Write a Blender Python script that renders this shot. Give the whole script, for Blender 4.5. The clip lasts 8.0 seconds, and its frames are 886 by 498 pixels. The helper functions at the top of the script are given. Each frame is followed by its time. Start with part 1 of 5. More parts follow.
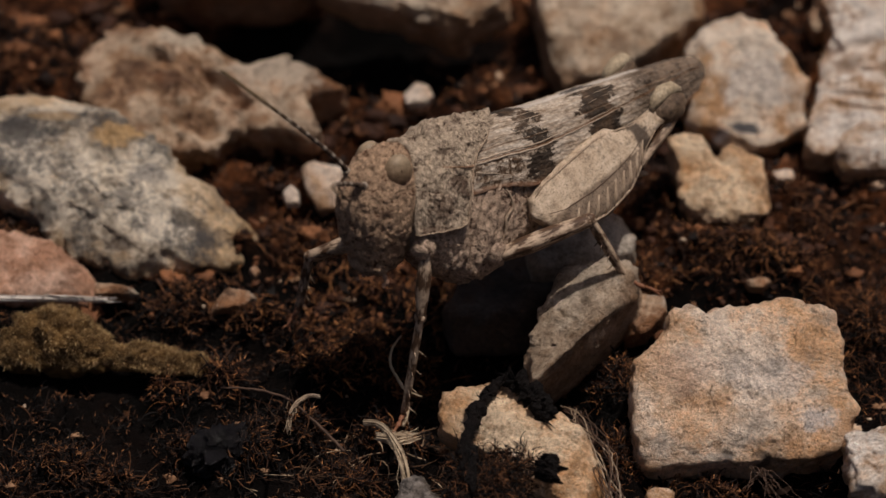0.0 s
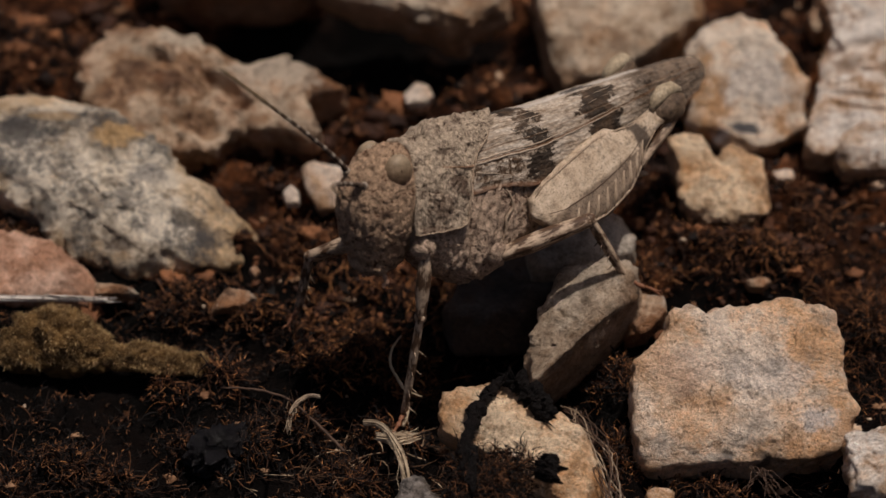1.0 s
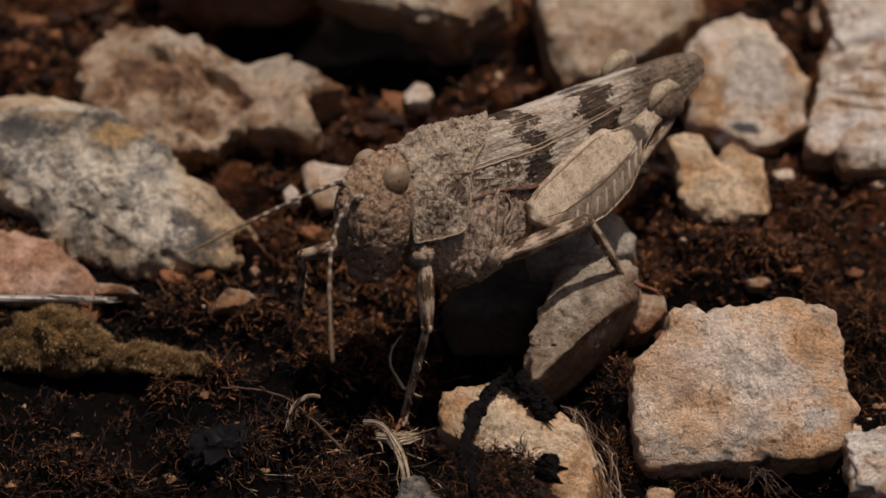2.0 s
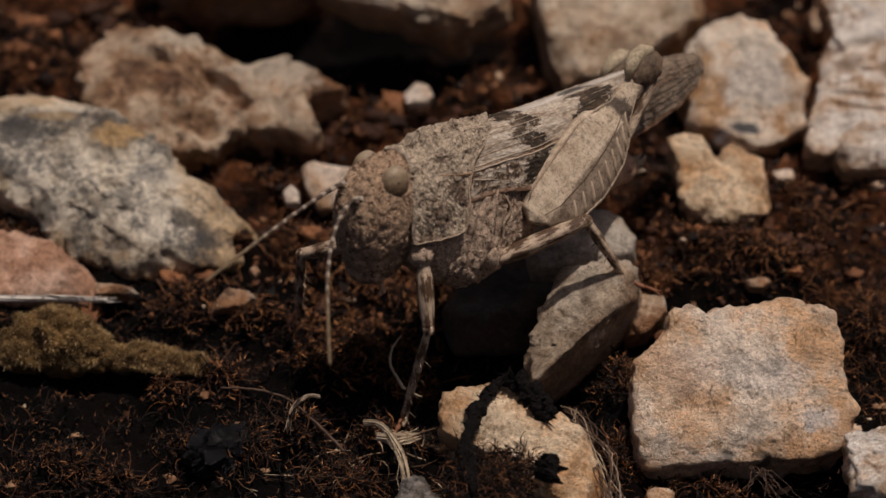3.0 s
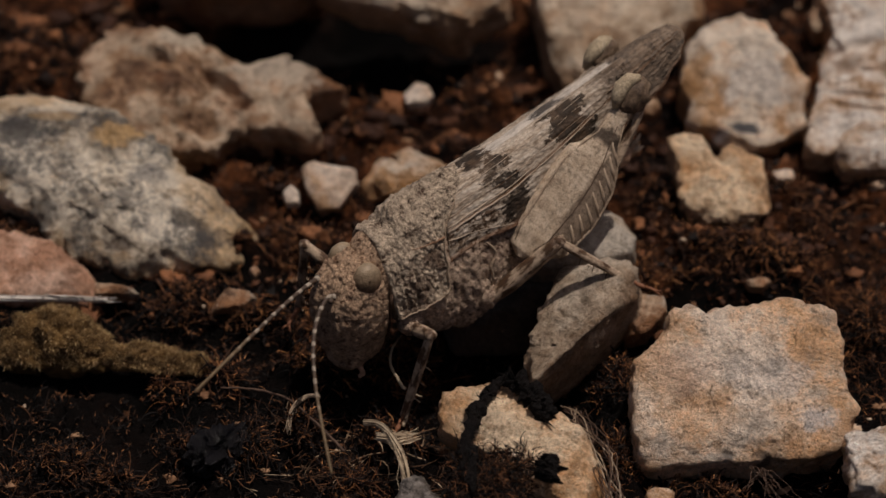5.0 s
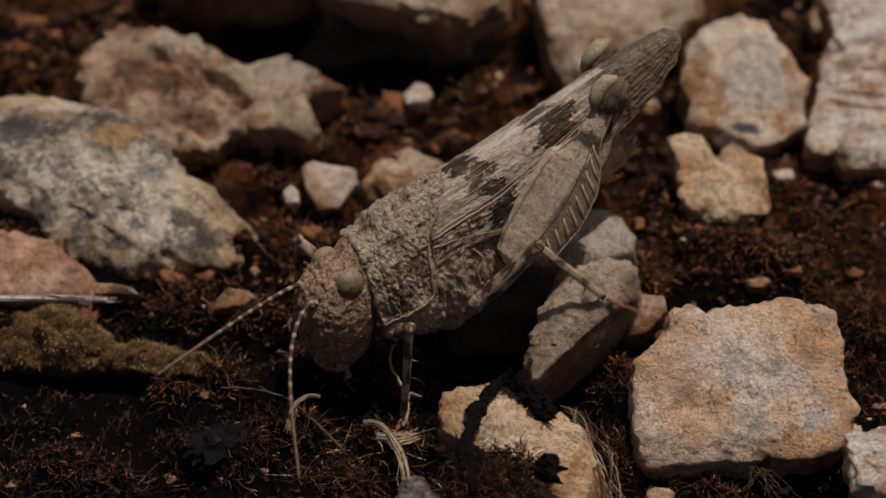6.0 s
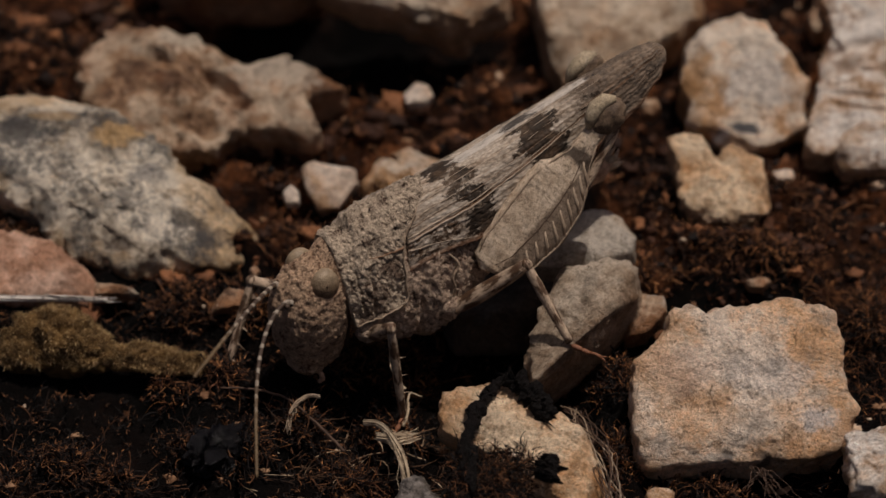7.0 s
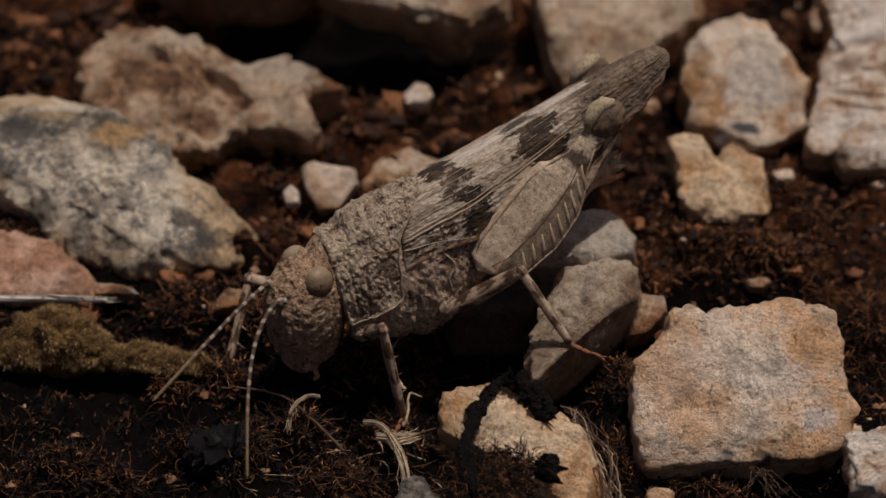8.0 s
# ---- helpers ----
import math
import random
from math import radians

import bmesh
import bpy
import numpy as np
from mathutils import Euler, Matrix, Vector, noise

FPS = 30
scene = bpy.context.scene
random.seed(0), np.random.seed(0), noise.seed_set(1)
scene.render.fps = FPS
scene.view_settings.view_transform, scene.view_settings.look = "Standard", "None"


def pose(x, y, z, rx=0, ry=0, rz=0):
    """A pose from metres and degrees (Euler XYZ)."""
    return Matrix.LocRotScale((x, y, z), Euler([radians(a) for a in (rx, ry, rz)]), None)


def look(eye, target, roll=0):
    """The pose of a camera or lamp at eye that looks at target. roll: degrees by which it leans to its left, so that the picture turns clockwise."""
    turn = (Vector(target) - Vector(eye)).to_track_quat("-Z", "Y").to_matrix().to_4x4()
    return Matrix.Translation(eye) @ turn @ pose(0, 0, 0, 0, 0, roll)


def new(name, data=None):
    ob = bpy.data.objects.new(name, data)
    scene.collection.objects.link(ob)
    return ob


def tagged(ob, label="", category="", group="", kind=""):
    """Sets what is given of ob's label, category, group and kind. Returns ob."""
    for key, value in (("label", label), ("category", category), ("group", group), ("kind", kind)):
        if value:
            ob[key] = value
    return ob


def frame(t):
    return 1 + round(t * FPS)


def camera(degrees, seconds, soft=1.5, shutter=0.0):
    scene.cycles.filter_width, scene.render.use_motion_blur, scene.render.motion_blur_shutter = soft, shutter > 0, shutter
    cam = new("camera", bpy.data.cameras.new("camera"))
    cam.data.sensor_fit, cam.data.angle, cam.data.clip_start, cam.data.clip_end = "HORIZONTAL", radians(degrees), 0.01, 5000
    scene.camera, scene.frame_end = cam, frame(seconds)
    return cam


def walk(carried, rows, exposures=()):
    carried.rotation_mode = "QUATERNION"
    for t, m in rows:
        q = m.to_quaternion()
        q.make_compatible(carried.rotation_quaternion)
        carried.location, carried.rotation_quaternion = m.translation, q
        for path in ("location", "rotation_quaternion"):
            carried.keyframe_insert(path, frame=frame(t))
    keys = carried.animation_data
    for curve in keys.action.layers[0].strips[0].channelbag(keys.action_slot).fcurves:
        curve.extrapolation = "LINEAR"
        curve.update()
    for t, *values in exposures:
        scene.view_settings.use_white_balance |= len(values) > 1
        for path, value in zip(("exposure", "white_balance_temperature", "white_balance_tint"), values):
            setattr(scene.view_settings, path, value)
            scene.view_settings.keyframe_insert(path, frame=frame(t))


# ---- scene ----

# All lengths below are in millimetres; MM turns them into metres.
MM = 0.001

# ---- camera: a macro lens on a tripod ----
cam = camera(12.78, 8.0, soft=1.5, shutter=0.5)
cam.data.dof.use_dof, cam.data.dof.focus_distance, cam.data.dof.aperture_fstop = True, 0.2375, 34.0
EYE = Vector((0, -216.506, 125.0)) * MM
walk(cam, [(0.0, look(EYE, (0, 0, 0))), (8.0, look(EYE, (0, 0, 0)))], [(0.0, -0.65, 6730, 18), (4.0, -0.65, 6730, 18), (4.3, -0.85, 6730, 18), (8.0, -0.85, 6730, 18)])

# ---- light ----
SUN_DIR = Vector((0.20, -0.09, 0.97)).normalized()
world = bpy.data.worlds.new("sky")
scene.world = world
world.use_nodes = True
wn = world.node_tree.nodes
sky = wn.new("ShaderNodeTexSky")
sky.sky_type, sky.sun_disc = "NISHITA", False
sky.air_density, sky.dust_density, sky.ozone_density = 0.5, 4.5, 0.4
sky.sun_elevation = math.asin(SUN_DIR.z)
sky.sun_rotation = math.atan2(SUN_DIR.x, SUN_DIR.y)
wn["Background"].inputs["Strength"].default_value = 0.07
world.node_tree.links.new(sky.outputs[0], wn["Background"].inputs["Color"])
sun = new("sun", bpy.data.lights.new("sun", "SUN"))
sun.data.energy, sun.data.angle, sun.data.color = 4.2, radians(0.55), (1.0, 0.945, 0.865)
sun.matrix_world = look(SUN_DIR, (0, 0, 0))


# ---- materials ----
class Nodes:
    """A node material with short calls; coordinates are object space in millimetres."""

    def __init__(self, name, rough=0.8, shift=True, spec=0.3):
        self.mat = bpy.data.materials.new(name)
        self.mat.use_nodes = True
        self.t = self.mat.node_tree
        self.bsdf = self.t.nodes["Principled BSDF"]
        self.bsdf.inputs["Roughness"].default_value = rough
        self.bsdf.inputs["Specular IOR Level"].default_value = spec
        tc = self.n("ShaderNodeTexCoord")
        mp = self.n("ShaderNodeVectorMath", operation="SCALE")
        mp.inputs["Scale"].default_value = 1000.0
        self.link(tc.outputs["Object"], mp.inputs[0])
        self.co = mp.outputs[0]
        self.raw = mp.outputs[0]
        if shift:
            oi = self.n("ShaderNodeObjectInfo")
            mu = self.n("ShaderNodeMath", operation="MULTIPLY")
            mu.inputs[1].default_value = 97.0
            self.link(oi.outputs["Random"], mu.inputs[0])
            ad = self.n("ShaderNodeVectorMath", operation="ADD")
            self.link(self.co, ad.inputs[0])
            self.link(mu.outputs[0], ad.inputs[1])
            self.co = ad.outputs[0]

    def n(self, kind, **kw):
        node = self.t.nodes.new(kind)
        if "operation" in kw:
            node.operation = kw["operation"]
        return node

    def link(self, a, b):
        self.t.links.new(a, b)

    def stretch(self, v, sx, sy, sz):
        m = self.n("ShaderNodeVectorMath", operation="MULTIPLY")
        m.inputs[1].default_value = (sx, sy, sz)
        self.link(v, m.inputs[0])
        return m.outputs[0]

    def noise(self, scale, detail=6.0, rough=0.6, co=None, distort=0.0):
        t = self.n("ShaderNodeTexNoise")
        t.inputs["Scale"].default_value = scale
        t.inputs["Detail"].default_value = detail
        t.inputs["Roughness"].default_value = rough
        t.inputs["Distortion"].default_value = distort
        self.link(co or self.co, t.inputs["Vector"])
        return t.outputs["Fac"]

    def cells(self, scale, co=None):
        t = self.n("ShaderNodeTexVoronoi")
        t.inputs["Scale"].default_value = scale
        self.link(co or self.co, t.inputs["Vector"])
        return t.outputs["Distance"]

    def ramp(self, fac, *stops):
        r = self.n("ShaderNodeValToRGB")
        e = r.color_ramp.elements
        while len(e) < len(stops):
            e.new(0.5)
        for el, (pos, col) in zip(e, stops):
            el.position = pos
            el.color = (*col, 1) if isinstance(col, tuple) else (col, col, col, 1)
        self.link(fac, r.inputs[0])
        return r.outputs[0]

    def math(self, op, a, b):
        m = self.n("ShaderNodeMath", operation=op)
        for i, v in enumerate((a, b)):
            if isinstance(v, (int, float)):
                m.inputs[i].default_value = v
            else:
                self.link(v, m.inputs[i])
        return m.outputs[0]

    def mix(self, fac, a, b, blend="MIX"):
        m = self.n("ShaderNodeMix")
        m.data_type, m.blend_type = "RGBA", blend
        for sock, v in ((m.inputs[0], fac), (m.inputs[6], a), (m.inputs[7], b)):
            if isinstance(v, (int, float)):
                sock.default_value = v
            elif isinstance(v, tuple):
                sock.default_value = (*v, 1)
            else:
                self.link(v, sock)
        return m.outputs[2]

    def axis(self, i, co=None):
        s = self.n("ShaderNodeSeparateXYZ")
        self.link(co or self.raw, s.inputs[0])
        return s.outputs[i]

    def done(self, colour, height=None, depth=0.1, strength=0.8, rough=None):
        self.link(colour, self.bsdf.inputs["Base Color"])
        if height is not None:
            b = self.n("ShaderNodeBump")
            b.inputs["Strength"].default_value = strength
            b.inputs["Distance"].default_value = depth * MM
            self.link(height, b.inputs["Height"])
            self.link(b.outputs[0], self.bsdf.inputs["Normal"])
        if rough is not None:
            self.link(rough, self.bsdf.inputs["Roughness"])
        return self.mat


def rock(name, pale, mid, dark, stain, pits=0.35, warm=0.5, stain_size=0.22, bold=0.3, shift=0.5, lichen=0.0, flank=0.75, marks=()):
    """Limestone: broad colour patches, iron stains on top and on the flanks, crystal grain and small pits."""
    m = Nodes(name, 0.85)
    broad = m.math("ADD", m.math("MULTIPLY", m.noise(0.22, 4, 0.5), 0.66), m.math("MULTIPLY", m.noise(0.9, 7, 0.7), 0.34))
    col = m.ramp(broad, (shift - 0.45 * bold, dark), (shift - 0.08 * bold, mid), (shift + 0.26 * bold, pale))
    st = m.math("MULTIPLY", m.ramp(m.noise(stain_size, 7, 0.65), (warm, 0.0), (warm + 0.12, 1.0)), 0.75)
    buried = m.math("ADD", m.axis(2), m.math("MULTIPLY", m.math("SUBTRACT", m.noise(0.40, 8, 0.72), 0.5), 9.0))
    side = m.math("MULTIPLY", m.ramp(m.math("MULTIPLY", m.math("ADD", buried, 1.0), 0.25), (0.30, 1.0), (0.62, 0.0)), flank)
    col = m.mix(m.math("MAXIMUM", st, side), col, stain)
    grain = m.noise(4.5, 8, 0.75)
    col = m.mix(1.0, col, m.ramp(grain, (0.36, 0.66), (0.47, 1.0), (0.62, 1.20)), "MULTIPLY")
    col = m.mix(1.0, col, m.ramp(m.noise(0.38, 6, 0.7), (0.36, 0.68), (0.50, 1.0), (0.62, 1.12)), "MULTIPLY")
    col = m.mix(1.0, col, m.ramp(m.noise(0.8, 9, 0.78), (0.36, 0.58), (0.47, 1.02), (0.60, 1.16)), "MULTIPLY")
    col = m.mix(m.ramp(m.noise(3.4, 6, 0.8), (0.56, 0.0), (0.66, 0.38)), col, tuple(min(0.8, 1.25 * a) for a in pale))
    col = m.mix(m.ramp(m.noise(2.6, 8, 0.8), (0.34, 0.6), (0.41, 0.0)), col, tuple(0.55 * a for a in stain))
    spots = m.ramp(m.cells(3.2), (0.10, 1.0), (0.22, 0.0))
    dots = m.math("MULTIPLY", spots, m.ramp(m.noise(0.6, 5, 0.6), (0.44, 0.0), (0.56, 0.85)))
    col = m.mix(dots, col, tuple(0.45 * a for a in stain))
    pit = m.ramp(m.noise(1.25, 8, 0.75), (pits - 0.09, 1.0), (pits - 0.02, 0.0))
    col = m.mix(m.math("MULTIPLY", pit, 0.7), col, tuple(0.25 * a + 0.02 for a in stain))
    if lichen:
        spread = m.math("ADD", m.math("MULTIPLY", m.noise(0.30, 3, 0.5), 0.52), m.math("MULTIPLY", m.noise(1.9, 8, 0.8), 0.48))
        col = m.mix(m.ramp(spread, (lichen, 0.0), (lichen + 0.03, 0.5), (lichen + 0.10, 0.92)), col, (0.060, 0.061, 0.063))
    for cx, cy, rx, ry, tint, cover in marks:
        wob = m.math("ADD", m.math("MULTIPLY", m.math("SUBTRACT", m.noise(0.45, 4, 0.6), 0.5), 3.4), m.math("MULTIPLY", m.math("SUBTRACT", m.noise(1.7, 7, 0.8), 0.5), 3.2))
        dx = m.math("DIVIDE", m.math("SUBTRACT", m.axis(0), cx), rx)
        dy = m.math("DIVIDE", m.math("SUBTRACT", m.axis(1), cy), ry)
        away = m.math("ADD", m.math("ADD", m.math("MULTIPLY", dx, dx), m.math("MULTIPLY", dy, dy)), wob)
        col = m.mix(m.ramp(m.math("MULTIPLY", away, 0.5), (0.16, cover), (0.50, 0.0)), col, m.mix(1.0, tint, m.ramp(grain, (0.36, 0.55), (0.6, 1.2)), "MULTIPLY"))
    relief = m.math("SUBTRACT", m.math("ADD", m.math("MULTIPLY", grain, 0.75), m.math("MULTIPLY", m.noise(1.5, 6, 0.65), 1.1)), m.math("ADD", m.math("MULTIPLY", pit, 0.5), m.math("MULTIPLY", dots, 0.4)))
    return m.done(col, relief, 0.42, 1.0)


DARK_LICHEN, OCHRE, CHALK = (0.062, 0.062, 0.062), (0.70, 0.44, 0.19), (0.78, 0.70, 0.60)
grey_lime = rock("grey limestone", (0.74, 0.655, 0.52), (0.55, 0.465, 0.35), (0.24, 0.19, 0.14), (0.60, 0.37, 0.155), 0.37, 0.60, 0.15, 0.22, 0.48, 0.505, 0.55,
                 [(-4.9, 2.6, 2.4, 1.5, DARK_LICHEN, 0.85), (-3.9, -2.8, 1.3, 1.0, DARK_LICHEN, 0.75), (4.9, -3.2, 1.5, 0.8, (0.10, 0.085, 0.07), 0.8), (0.9, 2.6, 1.9, 0.9, OCHRE, 0.72), (-3.4, 3.9, 1.6, 0.5, OCHRE, 0.35), (0.9, -5.0, 0.9, 0.5, (0.12, 0.09, 0.07), 0.7), (2.6, -0.3, 1.4, 0.9, (0.20, 0.19, 0.185), 0.6)])
# pale grey, dimmed in colour for the shadow the grasshopper casts on it
pale_grey = rock("pale grey limestone", (0.50, 0.44, 0.36), (0.35, 0.30, 0.24), (0.19, 0.15, 0.11), (0.40, 0.27, 0.15), 0.36, 0.62, 0.18, 0.2, 0.47, 0.0, 0.5)
tan_lime = rock("tan limestone", (0.62, 0.485, 0.345), (0.36, 0.215, 0.120), (0.12, 0.062, 0.034), (0.31, 0.132, 0.052), 0.43, 0.53, 0.22, 0.20, 0.49, 0.0, 0.75,
                [(3.6, 1.0, 3.4, 1.5, (0.62, 0.52, 0.40), 0.75), (-1.2, 3.6, 2.8, 0.8, (0.60, 0.52, 0.40), 0.7)])
cream_lime = rock("cream limestone", (0.72, 0.625, 0.51), (0.60, 0.475, 0.35), (0.44, 0.275, 0.15), (0.50, 0.25, 0.09), 0.35, 0.53, 0.17, 0.20, 0.47, 0.0, 0.85)
faceted_lime = rock("cream and orange limestone", (0.78, 0.66, 0.52), (0.68, 0.48, 0.32), (0.50, 0.285, 0.14), (0.56, 0.265, 0.09), 0.33, 0.56, 0.17, 0.20, 0.47, 0.0, 0.8,
                    [(0.7, -1.3, 2.5, 2.6, CHALK, 0.9), (-3.3, -1.2, 1.3, 2.6, (0.56, 0.30, 0.12), 0.75), (3.0, 0.3, 0.9, 1.6, (0.56, 0.29, 0.115), 0.7), (-0.2, -4.5, 1.3, 0.4, (0.075, 0.08, 0.09), 0.95), (-1.9, -5.1, 0.7, 0.5, (0.66, 0.66, 0.68), 0.8)])
chalk_lime = rock("chalky limestone", (0.80, 0.73, 0.64), (0.74, 0.64, 0.535), (0.60, 0.43, 0.29), (0.54, 0.29, 0.12), 0.34, 0.60, 0.2, 0.18, 0.44, 0.0, 0.85)
orange_lime = rock("orange limestone", (0.80, 0.66, 0.52), (0.76, 0.535, 0.355), (0.60, 0.345, 0.18), (0.64, 0.345, 0.15), 0.42, 0.53, 0.20, 0.26, 0.48, 0.0, 0.45,
                   [(1.0, 0.6, 2.6, 1.6, (0.78, 0.69, 0.60), 0.6), (-3.8, 0.8, 2.2, 1.6, (0.70, 0.50, 0.37), 0.5), (4.1, -2.2, 1.3, 0.9, (0.72, 0.70, 0.67), 0.7), (-3.3, -4.1, 0.45, 0.3, (0.05, 0.04, 0.035), 0.9), (-1.3, -4.2, 0.5, 0.35, (0.07, 0.055, 0.045), 0.9), (0.8, -4.3, 0.7, 0.3, (0.10, 0.075, 0.055), 0.8), (-2.2, -4.4, 1.4, 0.3, CHALK, 0.6)])
ochre_lime = rock("ochre limestone", (0.80, 0.62, 0.42), (0.74, 0.49, 0.285), (0.52, 0.27, 0.12), (0.50, 0.235, 0.08), 0.39, 0.55, 0.24, 0.18, 0.47, 0.0, 0.6)
pale_lime = rock("pale limestone", (0.78, 0.66, 0.54), (0.72, 0.555, 0.42), (0.54, 0.34, 0.195), (0.60, 0.33, 0.155), 0.33, 0.60, 0.25, 0.18, 0.45, 0.0, 0.3)
buff_lime = rock("buff limestone", (0.60, 0.495, 0.37), (0.46, 0.35, 0.24), (0.28, 0.185, 0.115), (0.38, 0.20, 0.09), 0.38, 0.55, 0.18, 0.18, 0.48, 0.0, 0.7)
# darker copy of buff_lime; the leaning stone's extra shade is in its colour
shaded_buff = rock("shade-darkened buff limestone", (0.52, 0.43, 0.325), (0.37, 0.285, 0.20), (0.20, 0.14, 0.09), (0.30, 0.165, 0.08), 0.40, 0.55, 0.18, 0.22, 0.49, 0.0, 0.6)
# near-black base: the grasshopper's shade is put into this stone's colour
shade_grey = rock("shade-darkened grey limestone", (0.12, 0.10, 0.08), (0.075, 0.06, 0.048), (0.04, 0.032, 0.025), (0.10, 0.06, 0.035), 0.33, 0.62)
speckled = rock("speckled grey limestone", (0.26, 0.23, 0.20), (0.045, 0.040, 0.036), (0.018, 0.016, 0.015), (0.07, 0.05, 0.035), 0.42, 0.62, 0.22, 0.2, 0.53)
pink_lime = rock("pinkish limestone", (0.70, 0.48, 0.36), (0.56, 0.325, 0.215), (0.24, 0.12, 0.075), (0.40, 0.19, 0.10), 0.40, 0.55)


def soil_material():
    """Black humus in front, passing raggedly into red-brown earth behind; shade painted into the far hollow."""
    m = Nodes("dark soil", 0.95, shift=False, spec=0.1)
    earth = m.ramp(m.noise(0.30, 8, 0.7), (0.43, (0.006, 0.0024, 0.0013)), (0.53, (0.065, 0.022, 0.008)), (0.66, (0.32, 0.118, 0.045)))
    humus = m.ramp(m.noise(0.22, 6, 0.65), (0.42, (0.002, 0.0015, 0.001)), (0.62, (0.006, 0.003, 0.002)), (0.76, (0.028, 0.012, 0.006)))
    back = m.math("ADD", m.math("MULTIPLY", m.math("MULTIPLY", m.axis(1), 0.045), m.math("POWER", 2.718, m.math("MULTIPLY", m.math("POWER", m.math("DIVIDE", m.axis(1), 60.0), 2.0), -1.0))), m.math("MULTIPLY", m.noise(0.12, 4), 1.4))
    # ellipse behind: the stones' shadow painted in with the black soil colour
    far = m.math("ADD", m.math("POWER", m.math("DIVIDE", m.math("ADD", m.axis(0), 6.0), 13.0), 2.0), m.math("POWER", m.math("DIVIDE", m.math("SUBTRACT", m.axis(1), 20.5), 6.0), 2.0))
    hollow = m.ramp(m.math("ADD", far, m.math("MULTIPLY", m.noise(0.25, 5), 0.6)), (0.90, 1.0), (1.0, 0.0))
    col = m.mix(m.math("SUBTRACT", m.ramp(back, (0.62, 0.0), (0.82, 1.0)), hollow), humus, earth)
    col = m.mix(1.0, col, m.ramp(m.noise(2.0, 8, 0.8), (0.3, 0.3), (0.55, 0.9), (0.75, 1.5)), "MULTIPLY")
    return m.done(col, m.noise(2.5, 9, 0.8), 0.5, 1.0)


def fibre_material(name, a, b, c):
    """Dead moss: each strand has its own tone."""
    m = Nodes(name, 0.75, shift=False, spec=0.25)
    g = m.n("ShaderNodeNewGeometry")
    col = m.ramp(g.outputs["Random Per Island"], (0.0, a), (0.62, b), (1.0, c))
    col = m.mix(1.0, col, m.ramp(m.noise(1.5, 4), (0.3, 0.55), (0.7, 1.2)), "MULTIPLY")
    return m.done(col)


def two_tone(name, a, b, c):
    """Pigment in coarse and fine mottles."""
    m = Nodes(name, 0.65)
    col = m.ramp(m.noise(0.9, 7, 0.75), (0.34, a), (0.52, b), (0.70, c))
    col = m.mix(1.0, col, m.ramp(m.noise(6.0, 5, 0.7), (0.35, 0.55), (0.6, 1.1)), "MULTIPLY")
    return m.done(col, m.noise(5.0, 5, 0.7), 0.06, 0.8)


def plain(name, a, b, rough=0.7, scale=1.5, depth=0.1, spec=0.3):
    m = Nodes(name, rough, spec=spec)
    f = m.noise(scale, 7, 0.7)
    col = m.ramp(f, (0.3, a), (0.7, b))
    return m.done(col, m.noise(scale * 3, 6, 0.7), depth, 0.8)


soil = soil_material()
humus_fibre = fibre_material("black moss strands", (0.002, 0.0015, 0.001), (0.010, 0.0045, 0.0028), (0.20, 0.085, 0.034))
moss_fibre = fibre_material("dead moss strands", (0.008, 0.0035, 0.002), (0.060, 0.022, 0.009), (0.42, 0.185, 0.075))
rust_fibre = fibre_material("rusty moss strands", (0.008, 0.003, 0.0015), (0.075, 0.025, 0.009), (0.50, 0.22, 0.080))
green_fibre = fibre_material("olive moss strands", (0.11, 0.060, 0.023), (0.29, 0.180, 0.074), (0.62, 0.44, 0.22))
crumb_mat = fibre_material("soil crumbs", (0.004, 0.003, 0.002), (0.035, 0.013, 0.006), (0.26, 0.105, 0.045))
chaff_mat = fibre_material("brown chaff", (0.020, 0.010, 0.005), (0.11, 0.058, 0.030), (0.58, 0.43, 0.28))
clod_mat = fibre_material("earth clods", (0.010, 0.004, 0.002), (0.060, 0.021, 0.0085), (0.30, 0.125, 0.052))
grit_mat = fibre_material("pale grit", (0.18, 0.085, 0.04), (0.42, 0.25, 0.14), (0.70, 0.55, 0.40))
char_mat = plain("charred leaf", (0.003, 0.003, 0.003), (0.009, 0.006, 0.005), 0.5, 2.2, 0.3, 0.12)
straw_mat = plain("dry straw", (0.22, 0.15, 0.085), (0.52, 0.42, 0.29), 0.6, 1.2)
twig_mat = plain("dark rootlet", (0.05, 0.03, 0.02), (0.12, 0.07, 0.045), 0.7, 1.2)
bleached = plain("bleached stem", (0.55, 0.49, 0.41), (0.78, 0.73, 0.65), 0.6, 1.2)
moss_bed = plain("olive moss bed", (0.05, 0.026, 0.010), (0.22, 0.130, 0.048), 0.9, 0.9, 0.4, 0.1)
flint = plain("black flint", (0.004, 0.004, 0.005), (0.016, 0.014, 0.014), 0.22, 1.3, 0.9, 0.55)


